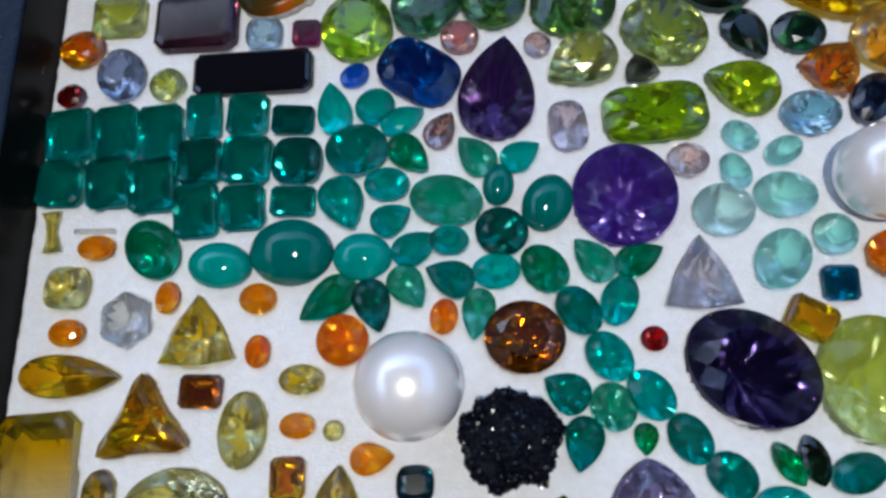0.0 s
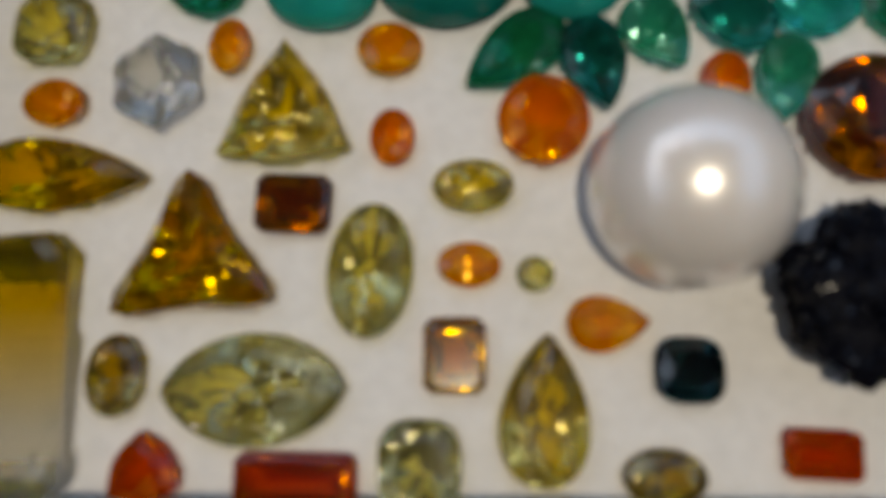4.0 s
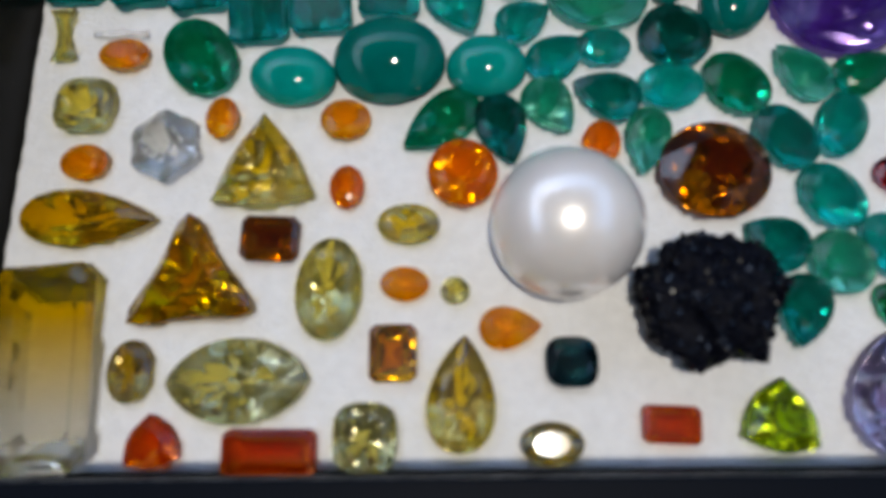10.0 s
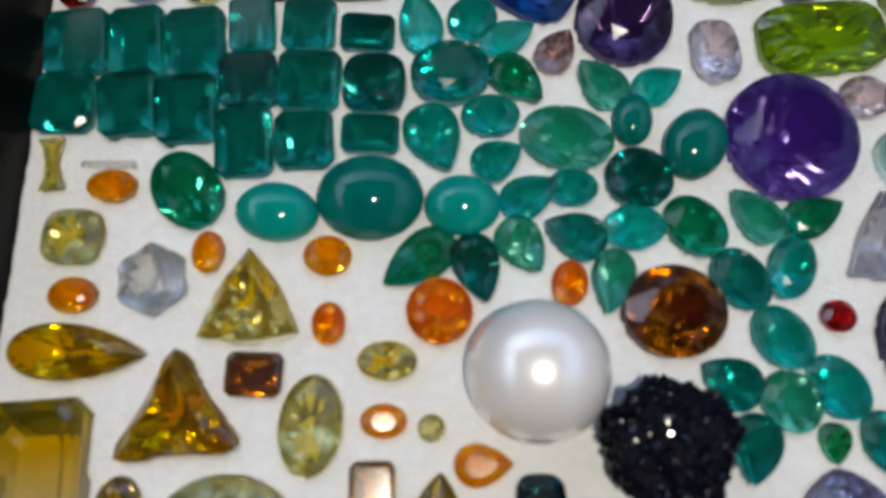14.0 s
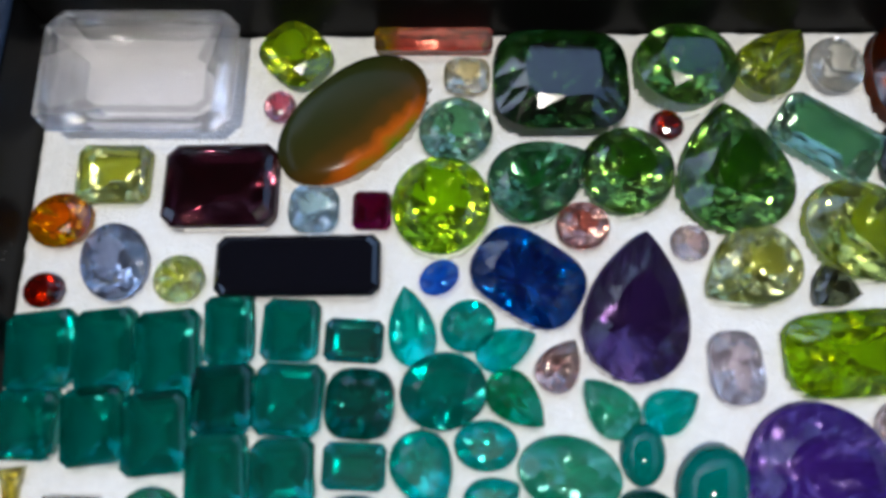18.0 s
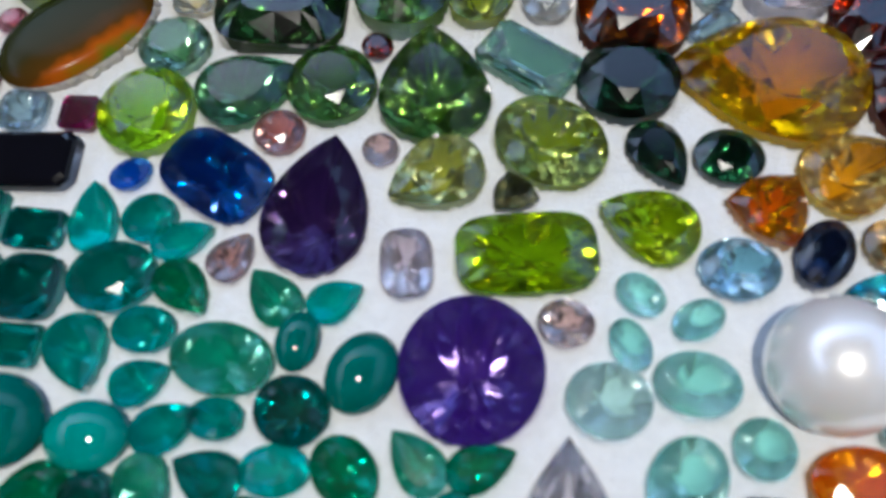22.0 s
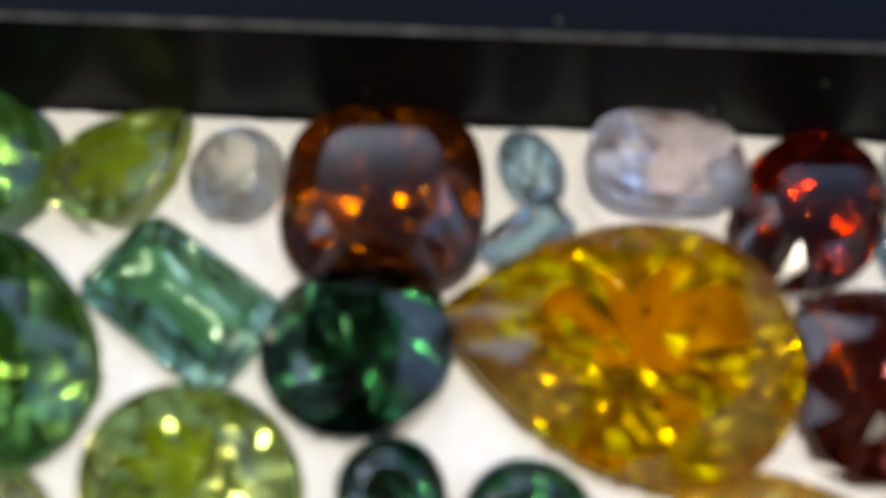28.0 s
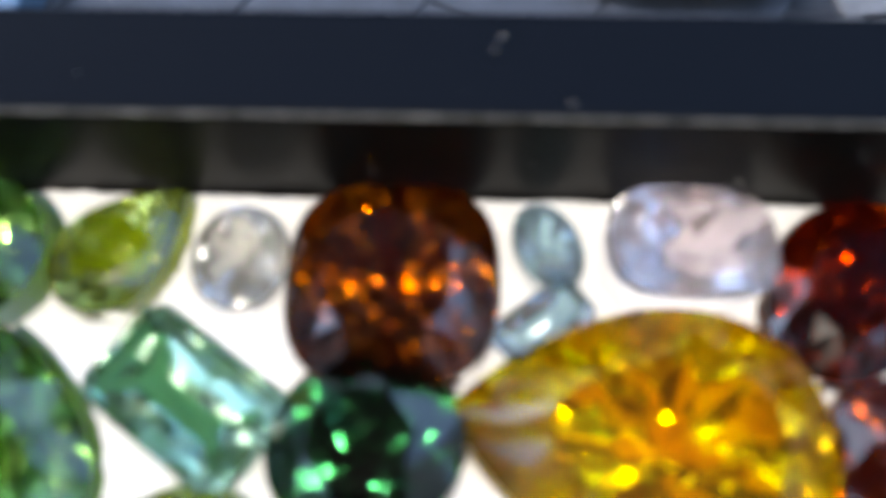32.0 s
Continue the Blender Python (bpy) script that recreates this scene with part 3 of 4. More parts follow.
def stone(shape, key, x, y, a, b, turn, lift, lean=3.0):
    """One cut stone at (x, y) millimetres on the foam: a long, b wide, its girdle lift above the foam."""
    m = stone_material(key, "dome" if shape == "cab" else "glass")
    back = stone_material(key, "under") if shape != "cab" else m
    words = STONES[key][4]
    ob = new(shape_name(shape))
    small = min(a, b)
    tagged(ob, f"{size_word(a, b)}{words} {SHAPE_WORDS[shape]} gemstone on white foam", "gemstone", f"{words} {SHAPE_WORDS[shape]} stones")
    a, b, h, small = a * MM, b * MM, 0.8 * lift * MM, small * MM
    deep = 0.44 if shape in ("step", "bowtie") else 0.38 + random.uniform(0.02, 0.12)
    if STONES[key][1] < 0.6 or key == "morganite_clear":
        deep *= 0.7
    elif shape not in ("step", "bowtie") and (max(a, b) > 1.25 * small or small > 10 * MM):
        deep += 0.09
    low = max(-6.6 * MM, min(h - deep * small, -0.3 * MM)) if shape != "cab" else -0.25 * MM
    PRESSED.append((x * MM, y * MM, a / 2, b / 2, radians(turn), h, h - low, outline(shape, a, b)))
    if shape == "cab":
        dome = []
        n = 28
        for f in (0.985, 0.94, 0.88, 0.8, 0.64, 0.46, 0.28, 0.12, 0.0):
            r, z = math.cos(f * math.pi / 2), math.sin(f * math.pi / 2) * small * 0.38
            dome.append([(a / 2 * r * math.cos(2 * math.pi * k / n), b / 2 * r * math.sin(2 * math.pi * k / n), h + z) for k in range(n)])
        part("dome", rings_mesh(dome, True), m, ob, smooth=True)
        base = [[(a / 2 * s * math.cos(2 * math.pi * k / n), b / 2 * s * math.sin(2 * math.pi * k / n), z) for k in range(n)] for s, z in ((1.0, h), (0.97, h * 0.4), (0.86, low))]
        bm = rings_mesh(base, False, (0, 0, low))
        part("base", bm, m, ob, smooth=True)
    else:
        ring = outline(shape, a, b)
        if shape in ("step", "bowtie"):
            up = 0.10 * small
            part("table", rings_mesh([inset(ring, a, b, 0.11 * small, h + up)], True), m, ob)
            d = small
            part("crown", rings_mesh([inset(ring, a, b, 0.11 * d, h + up), inset(ring, a, b, 0.045 * d, h + 0.62 * up), inset(ring, a, b, 0, h + 0.1 * up), inset(ring, a, b, 0, h)], apart=True), m, ob)
            if key in ("morganite_clear", "bicolor"):
                steps = [inset(ring, a, b, f * d, h + z * (low - h)) for f, z in ((0, 0), (0.09, 0.34), (0.19, 0.66), (0.30, 1.0))]
                part("pavilion", rings_mesh(steps, False, apart=True), back, ob)
                part("culet", rings_mesh([steps[-1][::-1]], True), back, ob)
            else:
                part("pavilion", rings_mesh([inset(ring, a, b, 0, h), inset(ring, a, b, 0.08 * d, h + 0.30 * (low - h)), inset(ring, a, b, 0.18 * d, h + 0.58 * (low - h)), inset(ring, a, b, 0.31 * d, h + 0.82 * (low - h)), inset(ring, a, b, 0.46 * d, low)], False, (0, 0, low), True), back, ob)
        else:
            cx = -0.1 * a if shape in ("pear", "egg") else (-0.08 * a if shape in ("trillion", "triangle", "concave", "heart") else 0.0)
            up = 0.17 * small
            table = random.uniform(0.54, 0.62)
            table_face, crown = brilliant_crown(ring, table, h, up, cx)
            part("table", table_face, m, ob)
            part("crown", crown, m, ob)
            part("girdle", rings_mesh([at_height(ring, 1.0, h + 0.05 * up, cx), at_height(ring, 1.0, h, cx)]), m, ob)
            part("pavilion", brilliant_pavilion(ring, h, low, cx), back, ob)
    rx, ry = random.uniform(-lean, lean), random.uniform(-lean, lean)
    ob.matrix_world = pose(x * MM, y * MM, 0.0, rx, ry, turn)
    return ob


def shape_name(shape):
    return dict(cab="cabochon").get(shape, shape + "_gemstone")


def size_word(a, b):
    return "large " if max(a, b) > 11 else ("small " if max(a, b) < 4 else "")


def pearl(x, y, d):
    bm = bmesh.new()
    bmesh.ops.create_uvsphere(bm, u_segments=64, v_segments=40, radius=d / 2 * MM)
    ob = part("pearl", bm, pearl_mat, smooth=True)
    ob.location = (x * MM, y * MM, (d / 2 - 1.3) * MM)
    PRESSED.append((x * MM, y * MM, d / 2 * MM, d / 2 * MM, 0.0, (d / 2 - 1.3) * MM, d / 2 * MM, None))
    return tagged(ob, "large round white lustrous pearl resting on white foam", "pearl", "white pearls")


def opal(x, y, a, b, turn):
    ob = tagged(new("opal_slab"), "polished brown and green opal slab with ragged pale edge", "gemstone")
    n = 120
    a, b = a * MM, b * MM

    def rag(t):
        return 1 - 0.07 * max(0.0, -math.sin(t)) ** 1.5
    rings = []
    for s, z in ((0.55, 2.6), (0.8, 2.4), (0.93, 2.0), (1.0, 1.3)):
        rings.append([(a / 2 * s * rag(2 * math.pi * k / n) * math.copysign(abs(math.cos(2 * math.pi * k / n)) ** 0.85, math.cos(2 * math.pi * k / n)), b / 2 * s * rag(2 * math.pi * k / n) * math.sin(2 * math.pi * k / n), z * MM) for k in range(n)])
    part("face", rings_mesh(rings, True), opal_mat, ob, smooth=True)
    rough = [(px * k, py * k, 0.7 * MM) for px, py, pz in rings[-1] for k in (1.0 + (0.07 * random.random() ** 2 if py < 0 and px > -0.4 * a else 0.0),)]
    low = [rings[-1], rough, [(px * 0.97, py * 0.97, 0.0) for px, py, pz in rough]]
    part("rough_edge", rings_mesh(low, False, (0, 0, 0)), crust_mat, ob, "ragged pale crust")
    ob.matrix_world = pose(x * MM, y * MM, 0, 0, 0, turn)


def druzy(x, y, a, b):
    """A rough black crystal cluster: a lumpy body set all over with small points."""
    rnd = random.Random(5)
    bm = bmesh.new()
    bmesh.ops.create_icosphere(bm, subdivisions=5, radius=1.0)
    for v in bm.verts:
        d = 1 + 0.26 * noise.noise(v.co * 1.9) + 0.13 * noise.noise(v.co * 5) + 0.06 * noise.noise(v.co * 14)
        v.co = Vector((v.co.x * d * a / 2.25, v.co.y * d * b / 2.3, max(-0.9, v.co.z * d) * 3.4 + 3.1)) * MM
    spots = [v.co.copy() for v in bm.verts if v.co.z > 0.6 * MM]
    ob = tagged(new("crystal_cluster"), "rough black crystal cluster with glittering surface on white foam", "mineral")
    part("body", bm, druzy_mat, ob, smooth=True)
    points = bmesh.new()
    for _ in range(1500):
        c = rnd.choice(spots)
        s = rnd.uniform(0.14, 0.36) * MM
        turn = Euler((rnd.uniform(0, 6), rnd.uniform(0, 6), rnd.uniform(0, 6))).to_matrix().to_4x4()
        bmesh.ops.create_cube(points, size=s, matrix=Matrix.Translation(c) @ turn)
    tagged(part("crystal_point", points, point_mat, ob), kind="stuff")
    ob.location = (x * MM, y * MM, 0)
    return ob


stone("step", "emerald_deep", 2.68, 51.58, 7.45, 6.28, 97, 1.08)
stone("step", "emerald_deep", 8.65, 51.56, 7.90, 5.50, 96, 1.03)
stone("step", "emerald_deep", 14.43, 51.28, 8.17, 5.90, 95, 1.05)
stone("step", "emerald_deep", 2.30, 44.96, 6.01, 6.22, -2, 1.06)
stone("step", "emerald_deep", 8.47, 44.85, 6.95, 5.82, 97, 1.05)
stone("step", "emerald_deep", 14.10, 44.23, 7.28, 6.06, 96, 1.06)
stone("step", "emerald_deep", 19.94, 53.54, 6.47, 4.58, 94, 0.97)
stone("step", "emerald_deep", 25.68, 53.48, 5.29, 5.80, -3, 1.02)
stone("step", "emerald_dark", 31.53, 52.52, 5.39, 3.99, -3, 0.94)
stone("step", "emerald_dark", 19.87, 47.21, 6.22, 5.65, 94, 1.04)
stone("step", "emerald_deep", 25.85, 47.16, 6.18, 6.50, -3, 1.07)
stone("cushion", "emerald_dark", 32.29, 46.80, 6.28, 6.30, -3, 1.08)
stone("step", "emerald_deep", 19.88, 40.63, 7.16, 5.53, 95, 1.03)
stone("step", "emerald_deep", 25.65, 40.77, 5.94, 5.64, 93, 1.04)
stone("step", "emerald_deep", 31.98, 41.36, 5.62, 4.01, -2, 0.94)
stone("pear", "emerald_light", 36.79, 53.85, 7.69, 4.46, 100, 0.97)
stone("oval", "emerald", 42.07, 53.90, 5.21, 4.79, 31, 0.99)
stone("pear", "emerald_light", 45.58, 51.86, 6.01, 3.78, 25, 0.93)
stone("oval", "emerald_deep", 39.80, 47.90, 8.01, 6.99, 11, 1.12)
stone("pear", "emerald_green", 46.41, 47.06, 6.39, 4.36, -44, 0.96)
stone("pear", "emerald", 38.15, 40.85, 7.32, 5.49, -68, 1.03)
stone("oval", "emerald", 43.61, 43.18, 5.72, 4.33, -2, 0.96)
stone("oval", "emerald_milky", 50.85, 40.76, 9.08, 6.42, -11, 1.08)
stone("pear", "emerald", 44.16, 38.60, 5.33, 4.08, 28, 0.94)
stone("pear", "emerald_milky", 54.59, 46.62, 6.16, 4.35, 130, 0.96)
stone("pear", "emerald_light", 60.21, 46.38, 5.40, 3.85, 30, 0.93)
stone("cab", "emerald_cab", 57.27, 42.48, 5.47, 3.91, 83, 0.90)
stone("cab", "emerald_cab", 63.06, 39.89, 7.52, 5.98, 63, 0.90)
stone("oval", "emerald_dark", 57.42, 36.53, 6.48, 5.94, -23, 1.06)
stone("oval", "emerald", 51.07, 35.61, 4.86, 3.69, -2, 0.92)
stone("pear", "emerald", 47.07, 34.91, 6.21, 4.11, 27, 0.95)
stone("oval", "emerald_green", 14.92, 35.77, 8.04, 6.25, 123, 1.07)
stone("cab", "emerald_cab_light", 23.45, 33.38, 7.79, 5.78, -6, 0.90)
stone("cab", "emerald_cab", 32.10, 34.77, 10.17, 8.26, -2, 0.90)
stone("cab", "emerald_cab_light", 40.71, 33.88, 7.19, 5.92, -2, 0.90)
stone("pear", "emerald_green", 36.58, 28.74, 7.85, 4.60, -145, 0.98)
stone("pear", "emerald_dark", 41.92, 27.89, 6.68, 4.47, -75, 0.97)
stone("pear", "emerald_milky", 46.17, 29.93, 5.90, 4.37, -57, 0.96)
stone("pear", "emerald_deep", 51.03, 30.99, 6.16, 4.50, 157, 0.97)
stone("oval", "emerald_light", 56.55, 31.63, 5.82, 4.27, 3, 0.96)
stone("oval", "emerald_green", 62.29, 31.69, 6.51, 5.03, -49, 1.00)
stone("pear", "emerald_milky", 54.20, 26.50, 6.26, 3.91, -102, 0.93)
stone("pear", "emerald_milky", 68.02, 32.74, 6.33, 4.13, 130, 0.95)
stone("pear", "emerald_green", 73.38, 32.55, 6.20, 3.87, 24, 0.93)
stone("oval", "emerald", 70.65, 27.62, 6.22, 4.18, 68, 0.95)
stone("oval", "emerald_deep", 65.86, 26.57, 6.29, 4.78, -54, 0.99)
stone("oval", "emerald", 68.93, 21.15, 6.29, 4.81, -54, 0.99)
stone("pear", "emerald_deep", 63.81, 17.32, 5.63, 4.69, 148, 0.98)
stone("oval", "emerald_milky", 68.88, 15.52, 5.50, 5.05, -64, 1.00)
stone("oval", "emerald", 73.19, 16.70, 6.18, 4.73, -54, 0.98)
stone("pear", "emerald_deep", 65.31, 11.56, 6.15, 4.35, -104, 0.96)
stone("pear", "green_bright", 72.13, 11.94, 3.59, 2.67, -96, 0.86)
stone("oval", "emerald_deep", 76.94, 11.89, 5.95, 4.38, -60, 0.96)
stone("oval", "emerald_deep", 80.93, 7.93, 5.76, 4.68, -43, 0.98)
stone("marquise", "green_bright", 87.04, 9.02, 5.22, 2.74, -61, 0.86)
stone("marquise", "green_black", 89.81, 9.36, 5.49, 3.07, -78, 0.88)
stone("oval", "emerald_deep", 94.17, 7.94, 6.10, 4.07, 18, 0.94)
stone("oval", "emerald", 85.94, 4.98, 5.81, 3.52, -1, 0.91)
stone("oval", "orange", 7.84, 36.24, 4.68, 3.22, -2, 0.89)
stone("bowtie", "lemon", 1.91, 38.51, 5.35, 2.47, 97, 0.85)
stone("cushion", "lemon", 4.77, 31.25, 5.37, 5.34, -2, 1.02)
stone("oval", "orange", 5.46, 25.75, 4.28, 3.33, -2, 0.90)
stone("flower", "clear", 12.48, 27.12, 6.91, 5.93, 95, 1.06)
stone("oval", "orange", 17.32, 29.63, 4.03, 2.88, 89, 0.87)
stone("triangle", "gold_pale", 21.30, 25.59, 8.64, 8.84, 92, 1.22)
stone("oval", "orange", 28.26, 29.15, 4.39, 3.82, -2, 0.93)
stone("oval", "orange_deep", 28.56, 22.86, 3.93, 2.95, 91, 0.88)
stone("round", "orange_deep", 38.42, 23.91, 5.98, 6.07, -2, 1.06)
stone("oval", "orange_deep", 50.27, 26.30, 4.39, 3.28, 79, 0.90)
stone("oval", "cognac", 59.49, 23.64, 9.33, 8.45, -2, 1.21)
stone("oval", "gold_pale", 33.84, 19.47, 5.23, 3.51, -2, 0.91)
stone("pear", "gold", 6.50, 20.59, 12.18, 5.06, -3, 1.00)
stone("concave", "honey", 15.68, 16.10, 9.29, 10.43, 94, 1.26)
stone("step", "cognac", 22.14, 18.44, 4.86, 3.88, -2, 0.93)
stone("oval", "lemon", 27.26, 14.01, 8.62, 5.41, 86, 1.02)
stone("oval", "orange", 33.50, 14.33, 4.02, 2.89, -2, 0.87)
stone("round", "lemon", 37.64, 13.67, 2.37, 2.32, -2, 0.84)
stone("pear", "orange", 42.07, 10.56, 5.02, 3.51, 3, 0.91)
stone("step", "bicolor", 3.90, 7.92, 16.97, 9.30, 93, 1.26)
stone("step", "amber_deep", 32.60, 8.66, 4.61, 3.83, 90, 0.93)
stone("oval", "olive_gold", 11.44, 7.45, 5.16, 3.70, 90, 0.92)
stone("marquise", "lemon_grey", 20.22, 6.60, 11.29, 6.89, 1, 1.11)
stone("trillion", "red_orange", 13.72, 2.04, 4.29, 4.51, 97, 0.96)
stone("step", "red_orange", 23.03, 1.03, 7.42, 3.64, -1, 0.92)
stone("cushion", "lemon_grey", 30.49, 2.14, 5.25, 5.01, 90, 1.00)
stone("pear", "gold_pale", 38.01, 5.37, 9.23, 5.41, 86, 1.02)
stone("cushion", "teal_black", 46.74, 7.72, 4.14, 4.04, -1, 0.94)
stone("step", "red_orange", 54.12, 2.86, 4.45, 2.87, -3, 0.87)
stone("oval", "olive_gold", 44.92, 1.53, 4.89, 3.23, -0, 0.89)
stone("trillion", "peridot", 62.40, 3.49, 5.72, 5.78, 82, 1.04)
stone("egg", "lilac", 72.24, 4.90, 9.90, 9.40, 92, 1.26)
pearl(46.48, 17.91, 11.90)
druzy(57.42, 12.04, 11.71, 11.06)
stone("round", "red", 74.17, 23.00, 3.02, 2.98, -2, 0.88)
stone("oval", "violet_black", 84.58, 19.37, 15.25, 12.27, -39, 1.44)
stone("step", "amber", 91.93, 24.76, 5.57, 4.47, -29, 0.97)
stone("step", "teal_blue", 95.88, 28.84, 4.01, 4.16, -2, 0.94)
stone("triangle", "lilac_pale", 80.36, 30.71, 8.88, 8.78, 89, 1.23)
stone("oval", "aqua", 87.11, 47.76, 4.70, 3.60, -40, 0.92)
stone("oval", "aqua", 91.95, 45.58, 4.96, 3.42, 29, 0.90)
stone("oval", "aqua", 85.92, 43.10, 4.92, 3.47, -71, 0.91)
stone("oval", "aqua", 91.31, 39.86, 7.38, 5.75, -4, 1.04)
stone("oval", "aqua_pale", 83.85, 38.26, 7.25, 6.56, 1, 1.09)
stone("oval", "aqua", 89.80, 31.91, 7.89, 6.02, 55, 1.06)
stone("oval", "aqua", 96.23, 34.71, 5.03, 5.18, -37, 1.00)
pearl(101.39, 40.89, 11.16)
stone("cab", "yellow_milk", 114.90, 42.48, 9.35, 9.13, 1, 0.90)
stone("oval", "green_grey", 108.34, 37.04, 5.63, 4.51, 29, 0.97)
stone("oval", "orange_deep", 103.74, 32.09, 8.93, 6.22, 1, 1.07)
stone("oval", "green_milk", 97.81, 17.76, 12.83, 14.25, -2, 1.47)
stone("round", "clear", 121.99, 46.06, 2.76, 2.76, 1, 0.86)
stone("round", "olive_black", 118.55, 37.44, 3.86, 3.74, 1, 0.92)
stone("heart", "ruby", 125.77, 37.54, 9.46, 10.49, -100, 1.27)
stone("cab", "blue", 128.36, 47.53, 8.75, 8.65, 1, 0.90)
stone("cab", "blue_pale", 137.04, 45.91, 7.77, 7.85, 1, 0.90)
stone("round", "clear", 133.82, 39.87, 3.35, 3.19, 1, 0.89)
stone("pear", "blue_bright", 118.70, 51.64, 11.65, 8.29, 162, 1.20)
stone("pear", "teal_blue_light", 108.11, 47.92, 6.33, 5.05, 170, 1.00)
stone("oval", "black_blue", 103.73, 52.09, 7.31, 4.94, 59, 1.00)
stone("oval", "brown", 110.19, 53.08, 5.65, 5.17, -10, 1.01)
stone("oval", "sky", 95.96, 50.45, 7.27, 5.86, 0, 1.05)
stone("oval", "pink_pale", 80.43, 44.85, 5.05, 4.40, 1, 0.96)
stone("cushion", "pink_clear", 66.24, 50.10, 6.68, 4.76, 95, 0.98)
stone("pear", "rose_pale", 50.40, 50.30, 5.28, 3.82, 58, 0.93)
stone("barrel", "peridot_olive", 77.08, 51.39, 12.90, 7.76, 5, 1.17)
stone("pear", "peridot", 88.20, 54.68, 9.56, 7.21, 159, 1.13)
stone("pear", "green_black", 89.86, 61.92, 7.90, 5.29, -64, 1.02)
stone("oval", "green_black", 96.28, 61.87, 6.64, 5.82, -5, 1.05)
stone("trillion", "amber_orange", 99.09, 56.65, 7.30, 7.42, 170, 1.14)
stone("pear", "citrine", 108.04, 60.68, 10.86, 8.53, 23, 1.21)
stone("pear", "champagne", 121.50, 60.25, 11.17, 9.53, -52, 1.27)
stone("round", "red", 114.50, 61.90, 2.36, 2.63, 0, 0.84)
stone("round", "rose_dark", 113.58, 57.83, 2.81, 2.94, 0, 0.87)
stone("pear", "black", 132.14, 56.77, 12.93, 8.34, 59, 1.20)
stone("oval", "garnet_dark", 129.26, 65.71, 12.04, 8.27, 19, 1.20)
stone("round", "purple_dark", 137.63, 64.87, 5.04, 5.37, 0, 1.00)
stone("cab", "red_cab", 135.91, 72.50, 11.77, 9.61, 0, 0.90)
stone("round", "red_dark", 125.86, 70.87, 3.21, 3.43, 0, 0.89)
stone("oval", "champagne", 139.12, 58.71, 6.33, 4.95, 76, 1.00)
stone("step", "blue_black", 141.97, 79.97, 7.36, 7.91, -14, 1.25)
stone("oval", "sky_pale", 134.24, 81.09, 7.36, 6.25, -70, 1.58)
stone("cab", "teal_dark", 126.70, 78.80, 11.75, 7.82, 79, 0.90)
stone("round", "clear", 120.26, 81.70, 6.01, 4.79, 85, 2.74)
stone("oval", "sky_grey", 119.74, 76.78, 6.02, 4.58, 0, 0.97)
stone("oval", "garnet", 112.89, 79.36, 11.43, 8.26, 59, 1.35)
stone("barrel", "garnet_dark", 117.14, 69.27, 13.06, 10.50, 0, 1.33)
stone("cushion", "morganite", 104.07, 81.19, 8.98, 6.47, 0, 3.58)
stone("oval", "sky_pale", 96.72, 81.59, 5.52, 3.75, -68, 0.92)
stone("step", "sky_pale", 96.33, 77.22, 5.62, 3.05, 38, 0.88)
stone("cushion", "cognac_dark", 88.18, 79.00, 11.50, 11.60, 0, 2.2)
stone("pear", "citrine_deep", 100.97, 71.02, 19.44, 14.46, 172, 1.57)
stone("oval", "green_black", 87.23, 70.40, 10.34, 9.70, 17, 1.28)
stone("step", "green_sage", 77.40, 72.64, 10.27, 6.18, -35, 1.07)
stone("round", "clear", 79.41, 80.57, 5.48, 6.23, 0, 1.03)
stone("pear", "olive_green", 73.00, 80.90, 9.00, 6.30, 48, 1.8)
stone("oval", "green_leaf", 63.96, 80.00, 10.09, 9.39, -5, 2.69)
stone("barrel", "green_deep", 51.50, 78.90, 13.60, 11.40, 0, 1.6)
stone("round", "red_dark", 61.89, 74.05, 3.21, 3.28, 0, 0.89)
stone("pear", "green_leaf", 67.87, 69.56, 13.35, 11.19, 95, 1.37)
stone("round", "green_leaf", 57.65, 69.15, 9.05, 9.07, 0, 1.24)
stone("pear", "green_sage_dark", 49.37, 68.61, 10.85, 8.18, 26, 1.19)
stone("oval", "olive_green", 79.43, 63.06, 11.29, 9.54, -30, 1.27)
stone("trillion", "olive_black", 75.86, 57.71, 4.14, 4.37, 104, 0.95)
stone("pear", "green_pale", 68.44, 59.20, 9.75, 7.67, -150, 1.16)
stone("round", "pink_pale", 63.11, 61.85, 3.55, 3.50, 0, 0.91)
stone("oval", "green_sage", 40.95, 73.57, 7.33, 7.18, -0, 1.13)
stone("round", "peridot_bright", 39.55, 65.64, 9.56, 10.04, -0, 1.27)
stone("cushion", "champagne_pale", 42.11, 79.73, 4.72, 4.07, -1, 0.94)
stone("step", "pink_bar", 38.74, 83.26, 12.02, 2.68, -1, 2.29)
opal(30.88, 74.53, 17.37, 10.72, 43)
stone("cushion", "peridot", 24.97, 81.25, 6.20, 6.92, 47, 3.36)
stone("round", "pink", 23.15, 76.37, 3.13, 3.44, -0, 0.89)
stone("step", "morganite_clear", 10.10, 78.50, 19.40, 12.80, -1, 5.8)
stone("step", "peridot_pale", 7.20, 69.10, 7.12, 5.94, -0, 1.06)
stone("step", "garnet_black", 17.98, 67.79, 11.16, 8.52, -0, 1.21)
stone("cushion", "sky_pale", 27.18, 65.34, 4.86, 5.02, -0, 0.99)
stone("step", "ruby", 32.83, 65.17, 3.71, 3.94, -0, 0.92)
stone("oval", "amber_orange", 2.63, 64.27, 5.99, 5.44, 20, 1.03)
stone("oval", "lavender", 8.40, 60.09, 7.77, 6.26, 105, 1.08)
